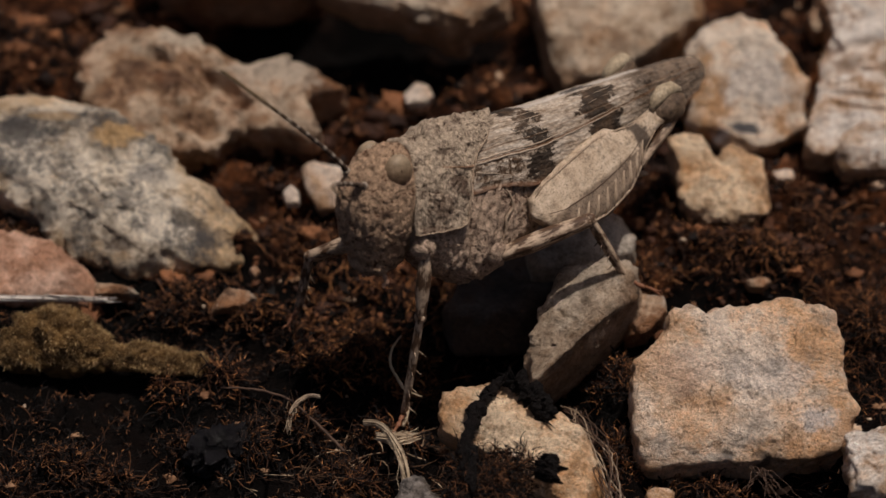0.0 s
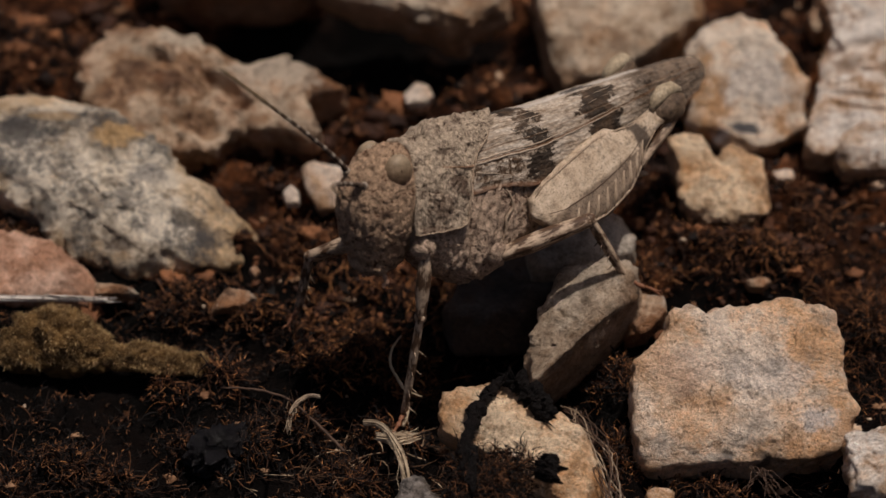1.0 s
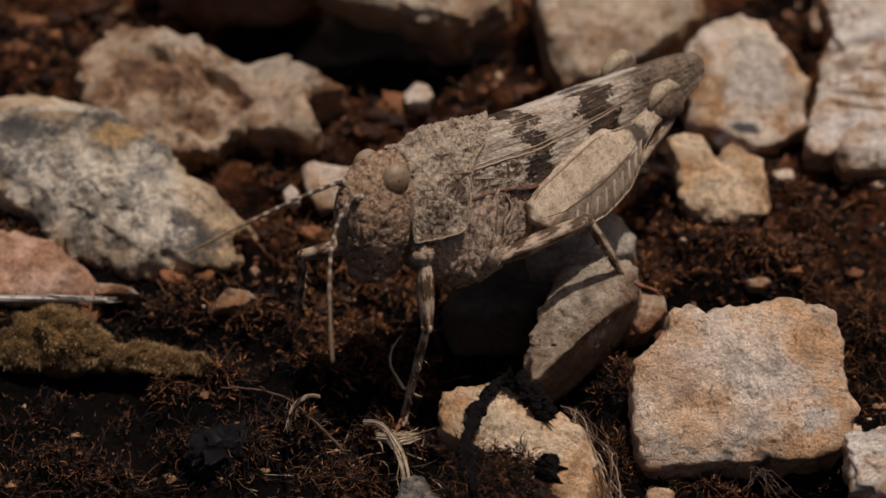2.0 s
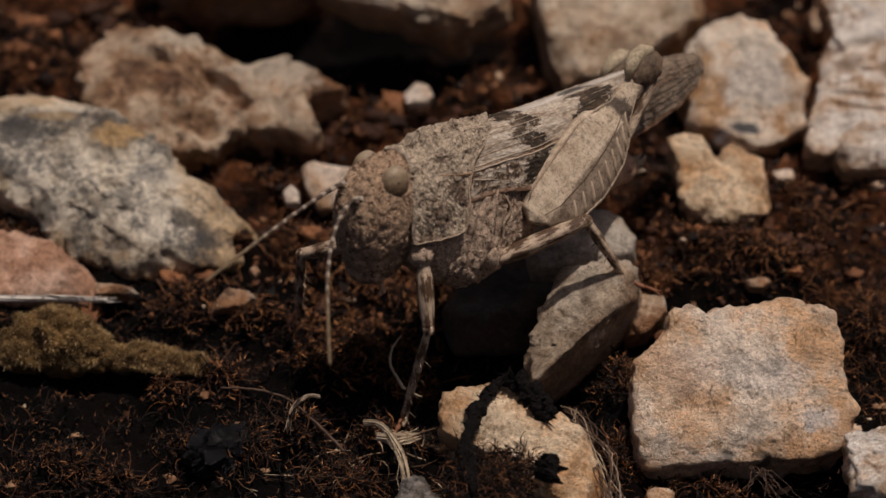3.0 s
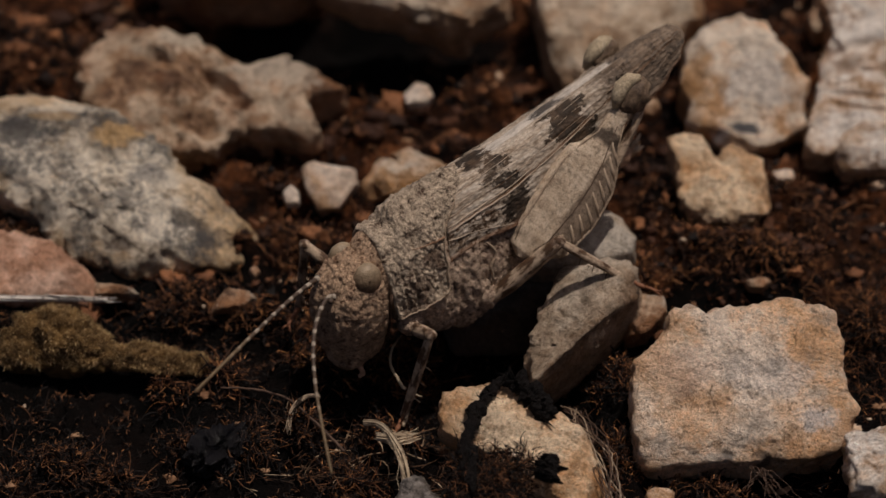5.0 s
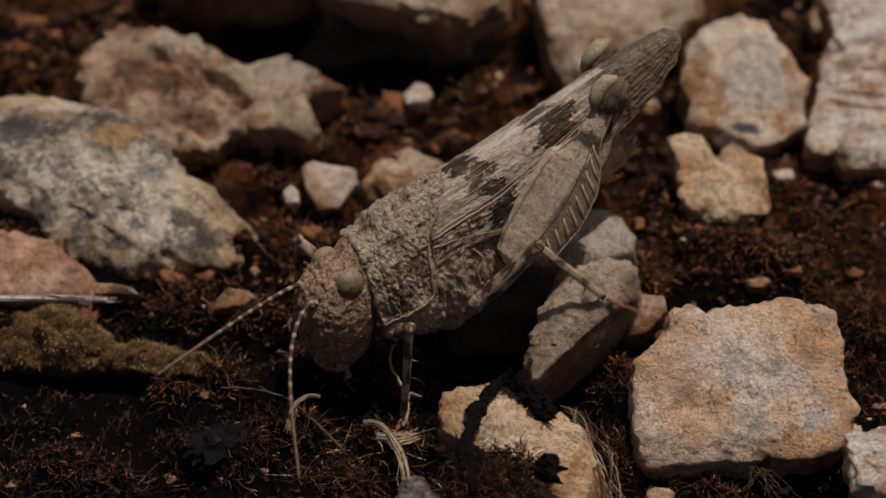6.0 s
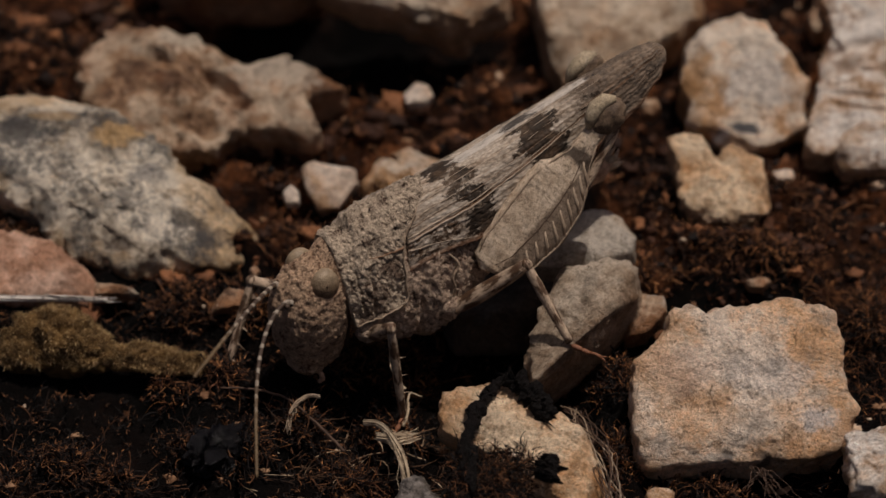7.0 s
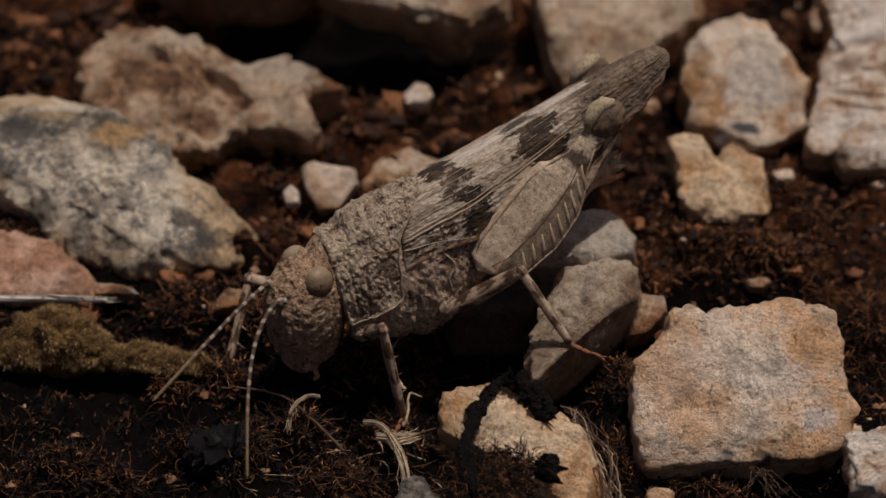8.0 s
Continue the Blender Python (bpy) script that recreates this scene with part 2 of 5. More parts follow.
def hide(name, pale, dark, size=5.0, depth=0.12, rough=0.62, blots=()):
    """Granular insect cuticle: crowded pale ridges and grains with brown between them."""
    m = Nodes(name, rough, shift=False)
    warp = m.n("ShaderNodeTexNoise")
    warp.inputs["Scale"].default_value, warp.inputs["Detail"].default_value = 2.2, 4.0
    m.link(m.co, warp.inputs["Vector"])
    bent = m.n("ShaderNodeVectorMath", operation="MULTIPLY_ADD")
    bent.inputs[1].default_value = (0.6, 0.6, 0.6)
    m.link(warp.outputs["Color"], bent.inputs[0])
    m.link(m.co, bent.inputs[2])
    fine = m.noise(size, 4, 0.6, bent.outputs[0])
    vein = m.math("MULTIPLY", m.math("ABSOLUTE", m.math("SUBTRACT", fine, 0.5), 0), 5.0)
    gap = m.math("MULTIPLY", m.cells(size * 0.9, bent.outputs[0]), 0.8)
    patch = m.noise(0.7, 7, 0.72)
    low = m.math("ADD", m.math("ADD", m.math("MULTIPLY", gap, 0.55), m.math("MULTIPLY", vein, 0.40)), m.math("MULTIPLY", m.math("SUBTRACT", patch, 0.5), 1.2))
    mid = tuple(0.6 * p + 0.4 * d for p, d in zip(pale, dark))
    col = m.ramp(low, (0.05, tuple(min(1, 1.3 * v) for v in pale)), (0.30, pale), (0.48, mid), (0.70, dark))
    col = m.mix(1.0, col, m.ramp(m.noise(9.0, 4), (0.35, 0.72), (0.65, 1.12)), "MULTIPLY")
    for cx, cz, rx, rz, cover in blots:
        dx = m.math("DIVIDE", m.math("SUBTRACT", m.axis(0), cx), rx)
        dz = m.math("DIVIDE", m.math("SUBTRACT", m.axis(2), cz), rz)
        away = m.math("ADD", m.math("ADD", m.math("MULTIPLY", dx, dx), m.math("MULTIPLY", dz, dz)), m.math("MULTIPLY", m.math("SUBTRACT", m.noise(2.0, 7, 0.8), 0.5), 4.5))
        col = m.mix(m.ramp(m.math("MULTIPLY", away, 0.5), (0.20, cover), (0.55, 0.0)), col, dark)
    relief = m.math("SUBTRACT", 1.0, m.math("ADD", m.math("MULTIPLY", vein, 0.7), m.math("MULTIPLY", gap, 0.6)))
    return m.done(col, relief, depth, 1.0)


shell = hide("pronotum cuticle", (0.54, 0.43, 0.310), (0.082, 0.044, 0.026), 2.9, 0.2, 0.62, [(-1.9, -3.1, 0.8, 0.7, 0.8), (-0.5, -4.3, 0.9, 0.8, 0.75), (0.3, -5.6, 1.2, 0.3, 0.6), (-1.2, -1.2, 0.5, 0.25, 0.6)])
face_hide = hide("head cuticle", (0.55, 0.37, 0.235), (0.13, 0.055, 0.026), 3.0, 0.24)
side_hide = hide("thorax cuticle", (0.55, 0.405, 0.290), (0.095, 0.042, 0.022), 2.9, 0.2)
belly_hide = hide("abdomen cuticle", (0.47, 0.29, 0.19), (0.24, 0.13, 0.075), 3.0, 0.05)
def eye_material():
    """Compound eye: pale olive-buff above, brown towards the cheek, finely faceted."""
    m = Nodes("compound eye", 0.5, shift=False)
    high = m.math("ADD", m.math("DIVIDE", m.math("SUBTRACT", m.axis(2), 0.25), 4.0), m.math("MULTIPLY", m.math("SUBTRACT", m.noise(1.2, 5), 0.5), 0.25))
    col = m.ramp(high, (0.24, (0.15, 0.088, 0.050)), (0.42, (0.21, 0.142, 0.084)), (0.62, (0.30, 0.228, 0.146)))
    col = m.mix(1.0, col, m.ramp(m.noise(2.6, 6, 0.7), (0.36, 0.72), (0.64, 1.12)), "MULTIPLY")
    return m.done(col, m.cells(9.0), 0.03, 0.8)


eye_mat = eye_material()
knee_mat = two_tone("brown knee", (0.06, 0.038, 0.024), (0.15, 0.10, 0.062), (0.26, 0.19, 0.125))
cap_mat = two_tone("pale knee cap", (0.30, 0.23, 0.14), (0.46, 0.37, 0.245), (0.56, 0.47, 0.34))
rim_mat = two_tone("pale cuticle rim", (0.22, 0.15, 0.095), (0.40, 0.30, 0.205), (0.50, 0.40, 0.29))
seam_mat = plain("dark seam", (0.05, 0.028, 0.018), (0.10, 0.055, 0.03), 0.6, 1.5)
ridge_mat = plain("brown ridge", (0.16, 0.085, 0.045), (0.36, 0.22, 0.13), 0.55, 1.5)
wing_vein = plain("buff wing vein", (0.30, 0.22, 0.15), (0.50, 0.41, 0.31), 0.55, 1.5)
vein_mat = plain("tan vein", (0.27, 0.19, 0.12), (0.46, 0.36, 0.255), 0.55, 1.5)
spur_mat = plain("reddish claw", (0.14, 0.055, 0.028), (0.28, 0.12, 0.06), 0.5, 1.5)


def banded(name, pale, dark, pitch, lo=0.45, swing=0.5, fade=None):
    """Limb with dark cross bands along its own length (local x)."""
    m = Nodes(name, 0.6, shift=False)
    w = m.math("SINE", m.math("MULTIPLY", m.axis(0), 2 * math.pi / pitch), 0)
    w = m.math("ADD", m.math("MULTIPLY", w, swing), m.math("MULTIPLY", m.math("SUBTRACT", m.noise(1.3, 7, 0.75, m.stretch(m.raw, 0.55, 2.2, 2.2)) if swing < 0.4 else m.noise(1.5, 7, 0.75), 0.25), 2.6 if swing < 0.4 else 1.6))
    col = m.ramp(w, (lo - 0.12, dark), (lo + 0.12, pale))
    if fade:
        col = m.mix(m.ramp(m.math("DIVIDE", m.axis(0), 12.0), (0.42, 0.0), (0.72, 1.0)), col, fade)
    col = m.mix(1.0, col, m.ramp(m.noise(4.0, 5), (0.3, 0.6), (0.7, 1.15)), "MULTIPLY")
    return m.done(col, m.noise(4.0, 4), 0.06, 0.8)


leg_mat = banded("mottled leg", (0.50, 0.375, 0.26), (0.095, 0.052, 0.028), 2.1, 0.66, 0.13)
feeler_mat = banded("ringed antenna", (0.36, 0.30, 0.23), (0.07, 0.045, 0.03), 0.80, 0.62, 0.5, (0.17, 0.115, 0.06))


def wing_material():
    """Forewing: pale network of cells between long veins, two ragged dark cross bands, a dark keel and a smoky tip.
    Its own map holds the place along the wing and the share of its depth."""
    m = Nodes("banded forewing", 0.65, shift=False, spec=0.12)
    x = m.axis(0)
    uv = m.n("ShaderNodeUVMap")
    depth = m.axis(1, uv.outputs["UV"])

    def box(v, lo, hi, soft):
        span = hi - lo + 4 * soft
        f = m.math("DIVIDE", m.math("SUBTRACT", v, lo - 2 * soft), span)
        return m.ramp(f, (soft / span, 0.0), (3 * soft / span, 1.0), (1 - 3 * soft / span, 1.0), (1 - soft / span, 0.0))

    def both(a, b):
        return m.math("MULTIPLY", a, b)

    def spread(f, lo, hi):
        return m.ramp(f, (lo, 0.0), (hi, 1.0))

    net = m.stretch(m.raw, 3.2, 5.6, 5.6)
    cell = m.n("ShaderNodeTexVoronoi")
    cell.inputs["Scale"].default_value = 1.0
    m.link(net, cell.inputs["Vector"])
    pick = m.axis(0, cell.outputs["Color"])
    strip = m.n("ShaderNodeTexWhiteNoise")
    strip.noise_dimensions = "1D"
    m.link(m.math("FLOOR", m.math("ADD", m.math("MULTIPLY", depth, 12.0), m.math("MULTIPLY", x, 0.04)), 0), strip.inputs["W"])
    streak = m.noise(1.0, 6, 0.7, m.stretch(m.raw, 0.55, 3.2, 3.2))
    mottle = m.noise(1.5, 7, 0.78)
    col = m.ramp(streak, (0.34, (0.23, 0.165, 0.11)), (0.46, (0.44, 0.355, 0.265)), (0.62, (0.60, 0.52, 0.42)))
    col = m.mix(1.0, col, m.ramp(cell.outputs["Distance"], (0.20, 1.04), (0.65, 0.72)), "MULTIPLY")
    col = m.mix(1.0, col, m.ramp(pick, (0.0, 0.90), (1.0, 1.05)), "MULTIPLY")
    # smoky tip
    col = m.mix(both(spread(m.math("MULTIPLY", m.math("ADD", x, m.math("MULTIPLY", mottle, 3.0)), -0.05), 0.70, 0.82), 0.85), col, m.mix(spread(mottle, 0.42, 0.56), (0.050, 0.034, 0.024), (0.185, 0.13, 0.088)))
    # speckled lower field near the shoulder
    fore = both(box(x, -7.6, -2.0, 0.5), box(depth, 0.60, 1.2, 0.03))
    col = m.mix(both(fore, spread(m.noise(2.4, 6, 0.8), 0.47, 0.56)), col, (0.085, 0.052, 0.031))
    # cross bands, stepped from strip to strip between the veins
    step = m.math("MULTIPLY", m.math("SUBTRACT", strip.outputs["Value"], 0.5), 0.9)
    rag = m.math("ADD", m.math("ADD", x, step), m.math("ADD", m.math("MULTIPLY", m.math("SUBTRACT", mottle, 0.5), 2.6), m.math("MULTIPLY", m.math("SUBTRACT", pick, 0.5), 0.5)))
    slant = m.math("ADD", rag, m.math("MULTIPLY", m.math("MINIMUM", depth, 0.6), 1.6))
    first = both(box(slant, -8.35, -6.45, 0.12), m.math("MAXIMUM", spread(mottle, 0.38, 0.48), m.math("MAXIMUM", box(depth, -0.5, 0.2, 0.03), box(depth, 0.66, 1.5, 0.02))))
    second = both(box(rag, -15.1, -12.3, 0.12), box(depth, 0.15, 1.3, 0.02))
    third = both(box(rag, -18.6, -16.6, 0.2), both(box(depth, 0.12, 1.2, 0.03), spread(mottle, 0.46, 0.58)))
    dark = m.math("MAXIMUM", m.math("MAXIMUM", first, second), third)
    tone = m.mix(spread(m.noise(1.1, 5, 0.7), 0.46, 0.60), (0.014, 0.009, 0.006), (0.062, 0.037, 0.021))
    # pale keel with its own dark pieces
    keel = box(depth, -0.5, 0.09, 0.012)
    pale_keel = m.mix(1.0, (0.52, 0.465, 0.395), m.ramp(streak, (0.35, 0.7), (0.6, 1.1)), "MULTIPLY")
    col = m.mix(both(keel, box(x, -18.2, -7.9, 0.2)), col, pale_keel)
    col = m.mix(both(dark, 0.94), col, tone)
    spots = both(keel, m.math("MAXIMUM", box(rag, -14.3, -12.1, 0.2), both(box(rag, -22.0, -17.8, 0.3), spread(mottle, 0.48, 0.55))))
    col = m.mix(both(spots, 0.9), col, (0.030, 0.024, 0.021))
    # brown furrow under the main vein and brown lower margin
    line = m.math("ADD", depth, m.math("MULTIPLY", x, -0.008))
    col = m.mix(both(box(line, 0.648, 0.672, 0.006), 0.8), col, (0.16, 0.085, 0.045))
    col = m.mix(both(box(line, 0.545, 0.56, 0.006), 0.6), col, (0.18, 0.105, 0.06))
    col = m.mix(both(box(depth, 0.93, 1.3, 0.02), 0.75), col, (0.20, 0.105, 0.06))
    h = m.math("SUBTRACT", m.math("ADD", m.math("MULTIPLY", streak, 0.5), m.math("MULTIPLY", m.noise(5.0, 4), 0.4)), m.math("MULTIPLY", cell.outputs["Distance"], 0.5))
    return m.done(col, h, 0.12, 0.9)


wing_mat = wing_material()


def femur_material():
    """Hind thigh: warm buff above, brownish below the midline, stippled, a dark patch before the knee."""
    m = Nodes("hind femur cuticle", 0.6, shift=False)
    f = m.noise(1.1, 8, 0.78)
    col = m.ramp(f, (0.34, (0.24, 0.165, 0.105)), (0.46, (0.48, 0.37, 0.255)), (0.64, (0.60, 0.485, 0.355)))
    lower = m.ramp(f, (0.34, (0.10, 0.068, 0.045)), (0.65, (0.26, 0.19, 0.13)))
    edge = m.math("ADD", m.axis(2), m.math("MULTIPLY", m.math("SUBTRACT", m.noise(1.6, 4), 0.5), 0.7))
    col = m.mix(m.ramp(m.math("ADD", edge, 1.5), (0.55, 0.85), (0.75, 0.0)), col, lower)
    col = m.mix(1.0, col, m.ramp(m.noise(2.4, 8, 0.8), (0.38, 0.55), (0.48, 1.0), (0.6, 1.08)), "MULTIPLY")
    stipple = m.ramp(m.noise(7.0, 4, 0.7), (0.33, 0.40), (0.45, 1.0), (0.7, 1.1))
    col = m.mix(1.0, col, stipple, "MULTIPLY")
    x = m.math("ADD", m.axis(0), m.math("MULTIPLY", m.noise(0.9, 6, 0.7), 2.4))
    dark = m.ramp(m.math("DIVIDE", x, 14.0), (0.68, 0.0), (0.70, 0.9), (0.755, 0.9), (0.775, 0.0))
    col = m.mix(dark, col, (0.045, 0.030, 0.020))
    return m.done(col, m.noise(4.0, 7, 0.75), 0.10, 0.9)


femur_mat = femur_material()


# ---- mesh helpers ----
def mesh_of(name, verts, faces, material, smooth=True):
    me = bpy.data.meshes.new(name)
    me.from_pydata([Vector(v) * MM for v in verts], [], faces)
    me.update()
    me.materials.append(material)
    if smooth:
        me.polygons.foreach_set("use_smooth", [True] * len(me.polygons))
    return me


def part(name, shape, material, parent=None, label="", smooth=True):
    """One mesh object from (verts, faces), under a thing or a part."""
    ob = new(name, mesh_of(name, *shape, material, smooth))
    ob.parent = parent
    return tagged(ob, label)


def grid(fn, nu, nv, wrap=False, caps=False):
    """A sheet fn(u, v), u and v from 0 to 1; wrap joins v's ends, caps close u's ends."""
    vs, fs = [], []
    cols = nv if wrap else nv + 1
    for i in range(nu + 1):
        for j in range(cols):
            vs.append(fn(i / nu, j / nv))
    for i in range(nu):
        for j in range(nv):
            a, b = i * cols + j, i * cols + (j + 1) % cols
            fs.append((a, b, b + cols, a + cols))
    if caps:
        fs.append(tuple(range(cols))[::-1])
        fs.append(tuple(nu * cols + j for j in range(cols)))
    return vs, fs


def join(*shapes):
    vs, fs = [], []
    for v, f in shapes:
        k = len(vs)
        vs += list(v)
        fs += [tuple(i + k for i in q) for q in f]
    return vs, fs


def lerp_table(x, table):
    """Smooth interpolation in a table of (x, value or tuple)."""
    if x <= table[0][0]:
        return table[0][1]
    for (a, va), (b, vb) in zip(table, table[1:]):
        if x <= b:
            t = (x - a) / (b - a)
            t = t * t * (3 - 2 * t) * 0.5 + t * 0.5
            if isinstance(va, tuple):
                return tuple(p + (q - p) * t for p, q in zip(va, vb))
            return va + (vb - va) * t
    return table[-1][1]


def tube(points, radii, seg=8, flat=1.0):
    """A round rod through points; radii one or many; flat squeezes it sideways."""
    pts = [Vector(p) for p in points]
    n = len(pts)
    rad = radii if isinstance(radii, (list, tuple)) else [radii] * n
    vs, fs = [], []
    side = None
    for i, p in enumerate(pts):
        d = (pts[min(i + 1, n - 1)] - pts[max(i - 1, 0)]).normalized()
        if side is None:
            side = d.cross(Vector((0, 0, 1)) if abs(d.z) < 0.9 else Vector((0, 1, 0))).normalized()
        side = (side - d * side.dot(d)).normalized()
        up = d.cross(side)
        for j in range(seg):
            a = 2 * math.pi * j / seg
            vs.append(p + (side * math.cos(a) * flat + up * math.sin(a)) * rad[i])
    for i in range(n - 1):
        for j in range(seg):
            a, b = i * seg + j, i * seg + (j + 1) % seg
            fs.append((a, b, b + seg, a + seg))
    fs.append(tuple(range(seg))[::-1])
    fs.append(tuple((n - 1) * seg + j for j in range(seg)))
    return vs, fs


def curve_points(ctrl, n=24):
    """A smooth line through a few points."""
    c = [Vector(p) for p in ctrl]
    c = [c[0] * 2 - c[1]] + c + [c[-1] * 2 - c[-2]]
    out = []
    for i in range(n + 1):
        f = i / n * (len(c) - 3)
        k = min(int(f), len(c) - 4)
        t = f - k
        a, b, d, e = c[k:k + 4]
        out.append(0.5 * ((2 * b) + (d - a) * t + (2 * a - 5 * b + 4 * d - e) * t * t + (3 * b - a - 3 * d + e) * t ** 3))
    return out


def ball(centre, rx, ry, rz, nu=14, nv=20, bump=0.0, freq=1.0):
    c = Vector(centre)

    def fn(u, v):
        a, b = math.pi * (0.004 + 0.992 * u), 2 * math.pi * v
        d = Vector((math.sin(a) * math.cos(b), math.sin(a) * math.sin(b), math.cos(a)))
        k = 1 + bump * noise.noise((c + d * 3) * freq)
        return c + Vector((d.x * rx, d.y * ry, d.z * rz)) * k
    return grid(fn, nu, nv, True, True)


def grains(p, k):
    """Crowded rounded grains with sharp clefts between them, about 1 / k wide."""
    return max(-0.5, 0.5 - noise.voronoi(p * k)[0][0])


def fbm(p, octaves=4):
    return noise.fractal(p, 1.0, 2.1, octaves)


# ---- ground ----
def slope(x, y):
    return 0.25 * 60 * math.tanh(y / 60)


# moss hummocks: middle and half widths
HUMMOCKS = [(-11.2, -5.6, 2.7, 0.7), (-16.9, -10.6, 1.6, 1.3), (-13.5, -10.8, 1.2, 1.5), (-8.5, -14.9, 1.6, 1.5), (-22.5, -17.6, 3.0, 1.3), (-3.3, -14.9, 2.0, 1.0), (-15.6, -16.0, 1.1, 1.3), (-11.7, -16.5, 1.4, 1.8), (-8.0, -9.3, 2.1, 0.8), (-5.1, -7.5, 1.4, 1.0), (-19.7, -19.1, 2.1, 1.0), (-5.8, -18.7, 1.8, 2.0), (10.7, -10.2, 1.4, 2.0), (10.4, -17.3, 1.4, 2.0), (3.4, -18.7, 1.8, 1.3), (26.6, -5.7, 1.4, 3.1), (19.5, -1.4, 4.3, 1.5), (-25.8, -20.0, 2.1, 0.8), (16.2, -19.6, 2.1, 0.8), (-9.5, 1.0, 2.6, 2.0), (-27.3, 17.2, 2.9, 3.6), (13.5, 4.6, 1.6, 2.6), (-4.6, 10.8, 2.4, 1.8), (-16.2, -4.6, 2.2, 1.6), (23.8, 3.1, 2.2, 1.6), (12.4, -1.5, 2.6, 1.6), (16.0, 0.2, 2.2, 1.2), (-6.5, 4.5, 1.6, 1.4), (0.5, 9.0, 2.0, 1.2)]


def tufts(x, y):
    """How far moss has grown up: 0 in the black hollows, 1 on top of a hummock."""
    k = noise.noise(Vector((x * 0.20, y * 0.26, 4.0))) + 0.5 * noise.noise(Vector((x * 0.5, y * 0.6, 9.0)))
    wild = max(0.0, -0.15 + 1.6 * k) * (1.0 if y > 0 else 0.30)
    fray = 1 + 0.6 * noise.noise(Vector((x * 0.8, y * 0.8, 2.0)))
    for cx, cy, rx, ry in HUMMOCKS:
        d = ((x - cx) / rx) ** 2 + ((y - cy) / ry) ** 2
        if d < 5:
            wild = max(wild, math.exp(-d * fray))
    return min(1.0, wild)


def ground_z(x, y):
    """Loose soil: a bank that falls towards the viewer, with hollows and clods."""
    p = Vector((x, y, 0))
    z = slope(x, y)
    near = math.exp(-(x * x + y * y) / 60.0 ** 2)
    z += near * (1.1 * fbm(p * 0.13 + Vector((3, 7, 1)), 3) + 0.75 * fbm(p * 0.45, 5) - 0.9)
    z += near * 1.9 * tufts(x, y) - near * 0.9 * (y < 0) * min(1.0, -y / 4)
    z -= 3.0 * math.exp(-(((x + 6) / 12) ** 2 + ((y - 20.5) / 5) ** 2) ** 2)
    z -= 2.2 * math.exp(-(((x - 2) / 7.5) ** 2 + ((y + 9) / 4.5) ** 2))
    return z


def ground_sheet():
    inner = [-46 + 0.28 * i for i in range(329)]
    outer = [46 * 1.45 ** k for k in range(1, 17)]
    axis = [-o for o in outer[::-1]] + inner + outer
    n = len(axis)
    verts = [(x, y, ground_z(x, y)) for y in axis for x in axis]
    faces = [(j * n + i, j * n + i + 1, (j + 1) * n + i + 1, (j + 1) * n + i) for j in range(n - 1) for i in range(n - 1)]
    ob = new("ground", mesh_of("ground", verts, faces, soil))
    tagged(ob, "dark brown crumbly soil bank", "ground", kind="structure")


ground_sheet()


# ---- stones ----
def outline(corners, angle):
    """Distance from the middle to a straight-sided outline in that direction."""
    for (a, ra), (b, rb) in zip(corners, corners[1:] + [(corners[0][0] + 360, corners[0][1])]):
        for turn in (0, 360):
            if a <= angle + turn <= b:
                p, q = radians(a), radians(b)
                w = radians(angle + turn)
                den = ra * math.sin(w - p) + rb * math.sin(q - w)
                return ra * rb * math.sin(q - p) / den if abs(den) > 1e-6 else ra
    return corners[0][1]


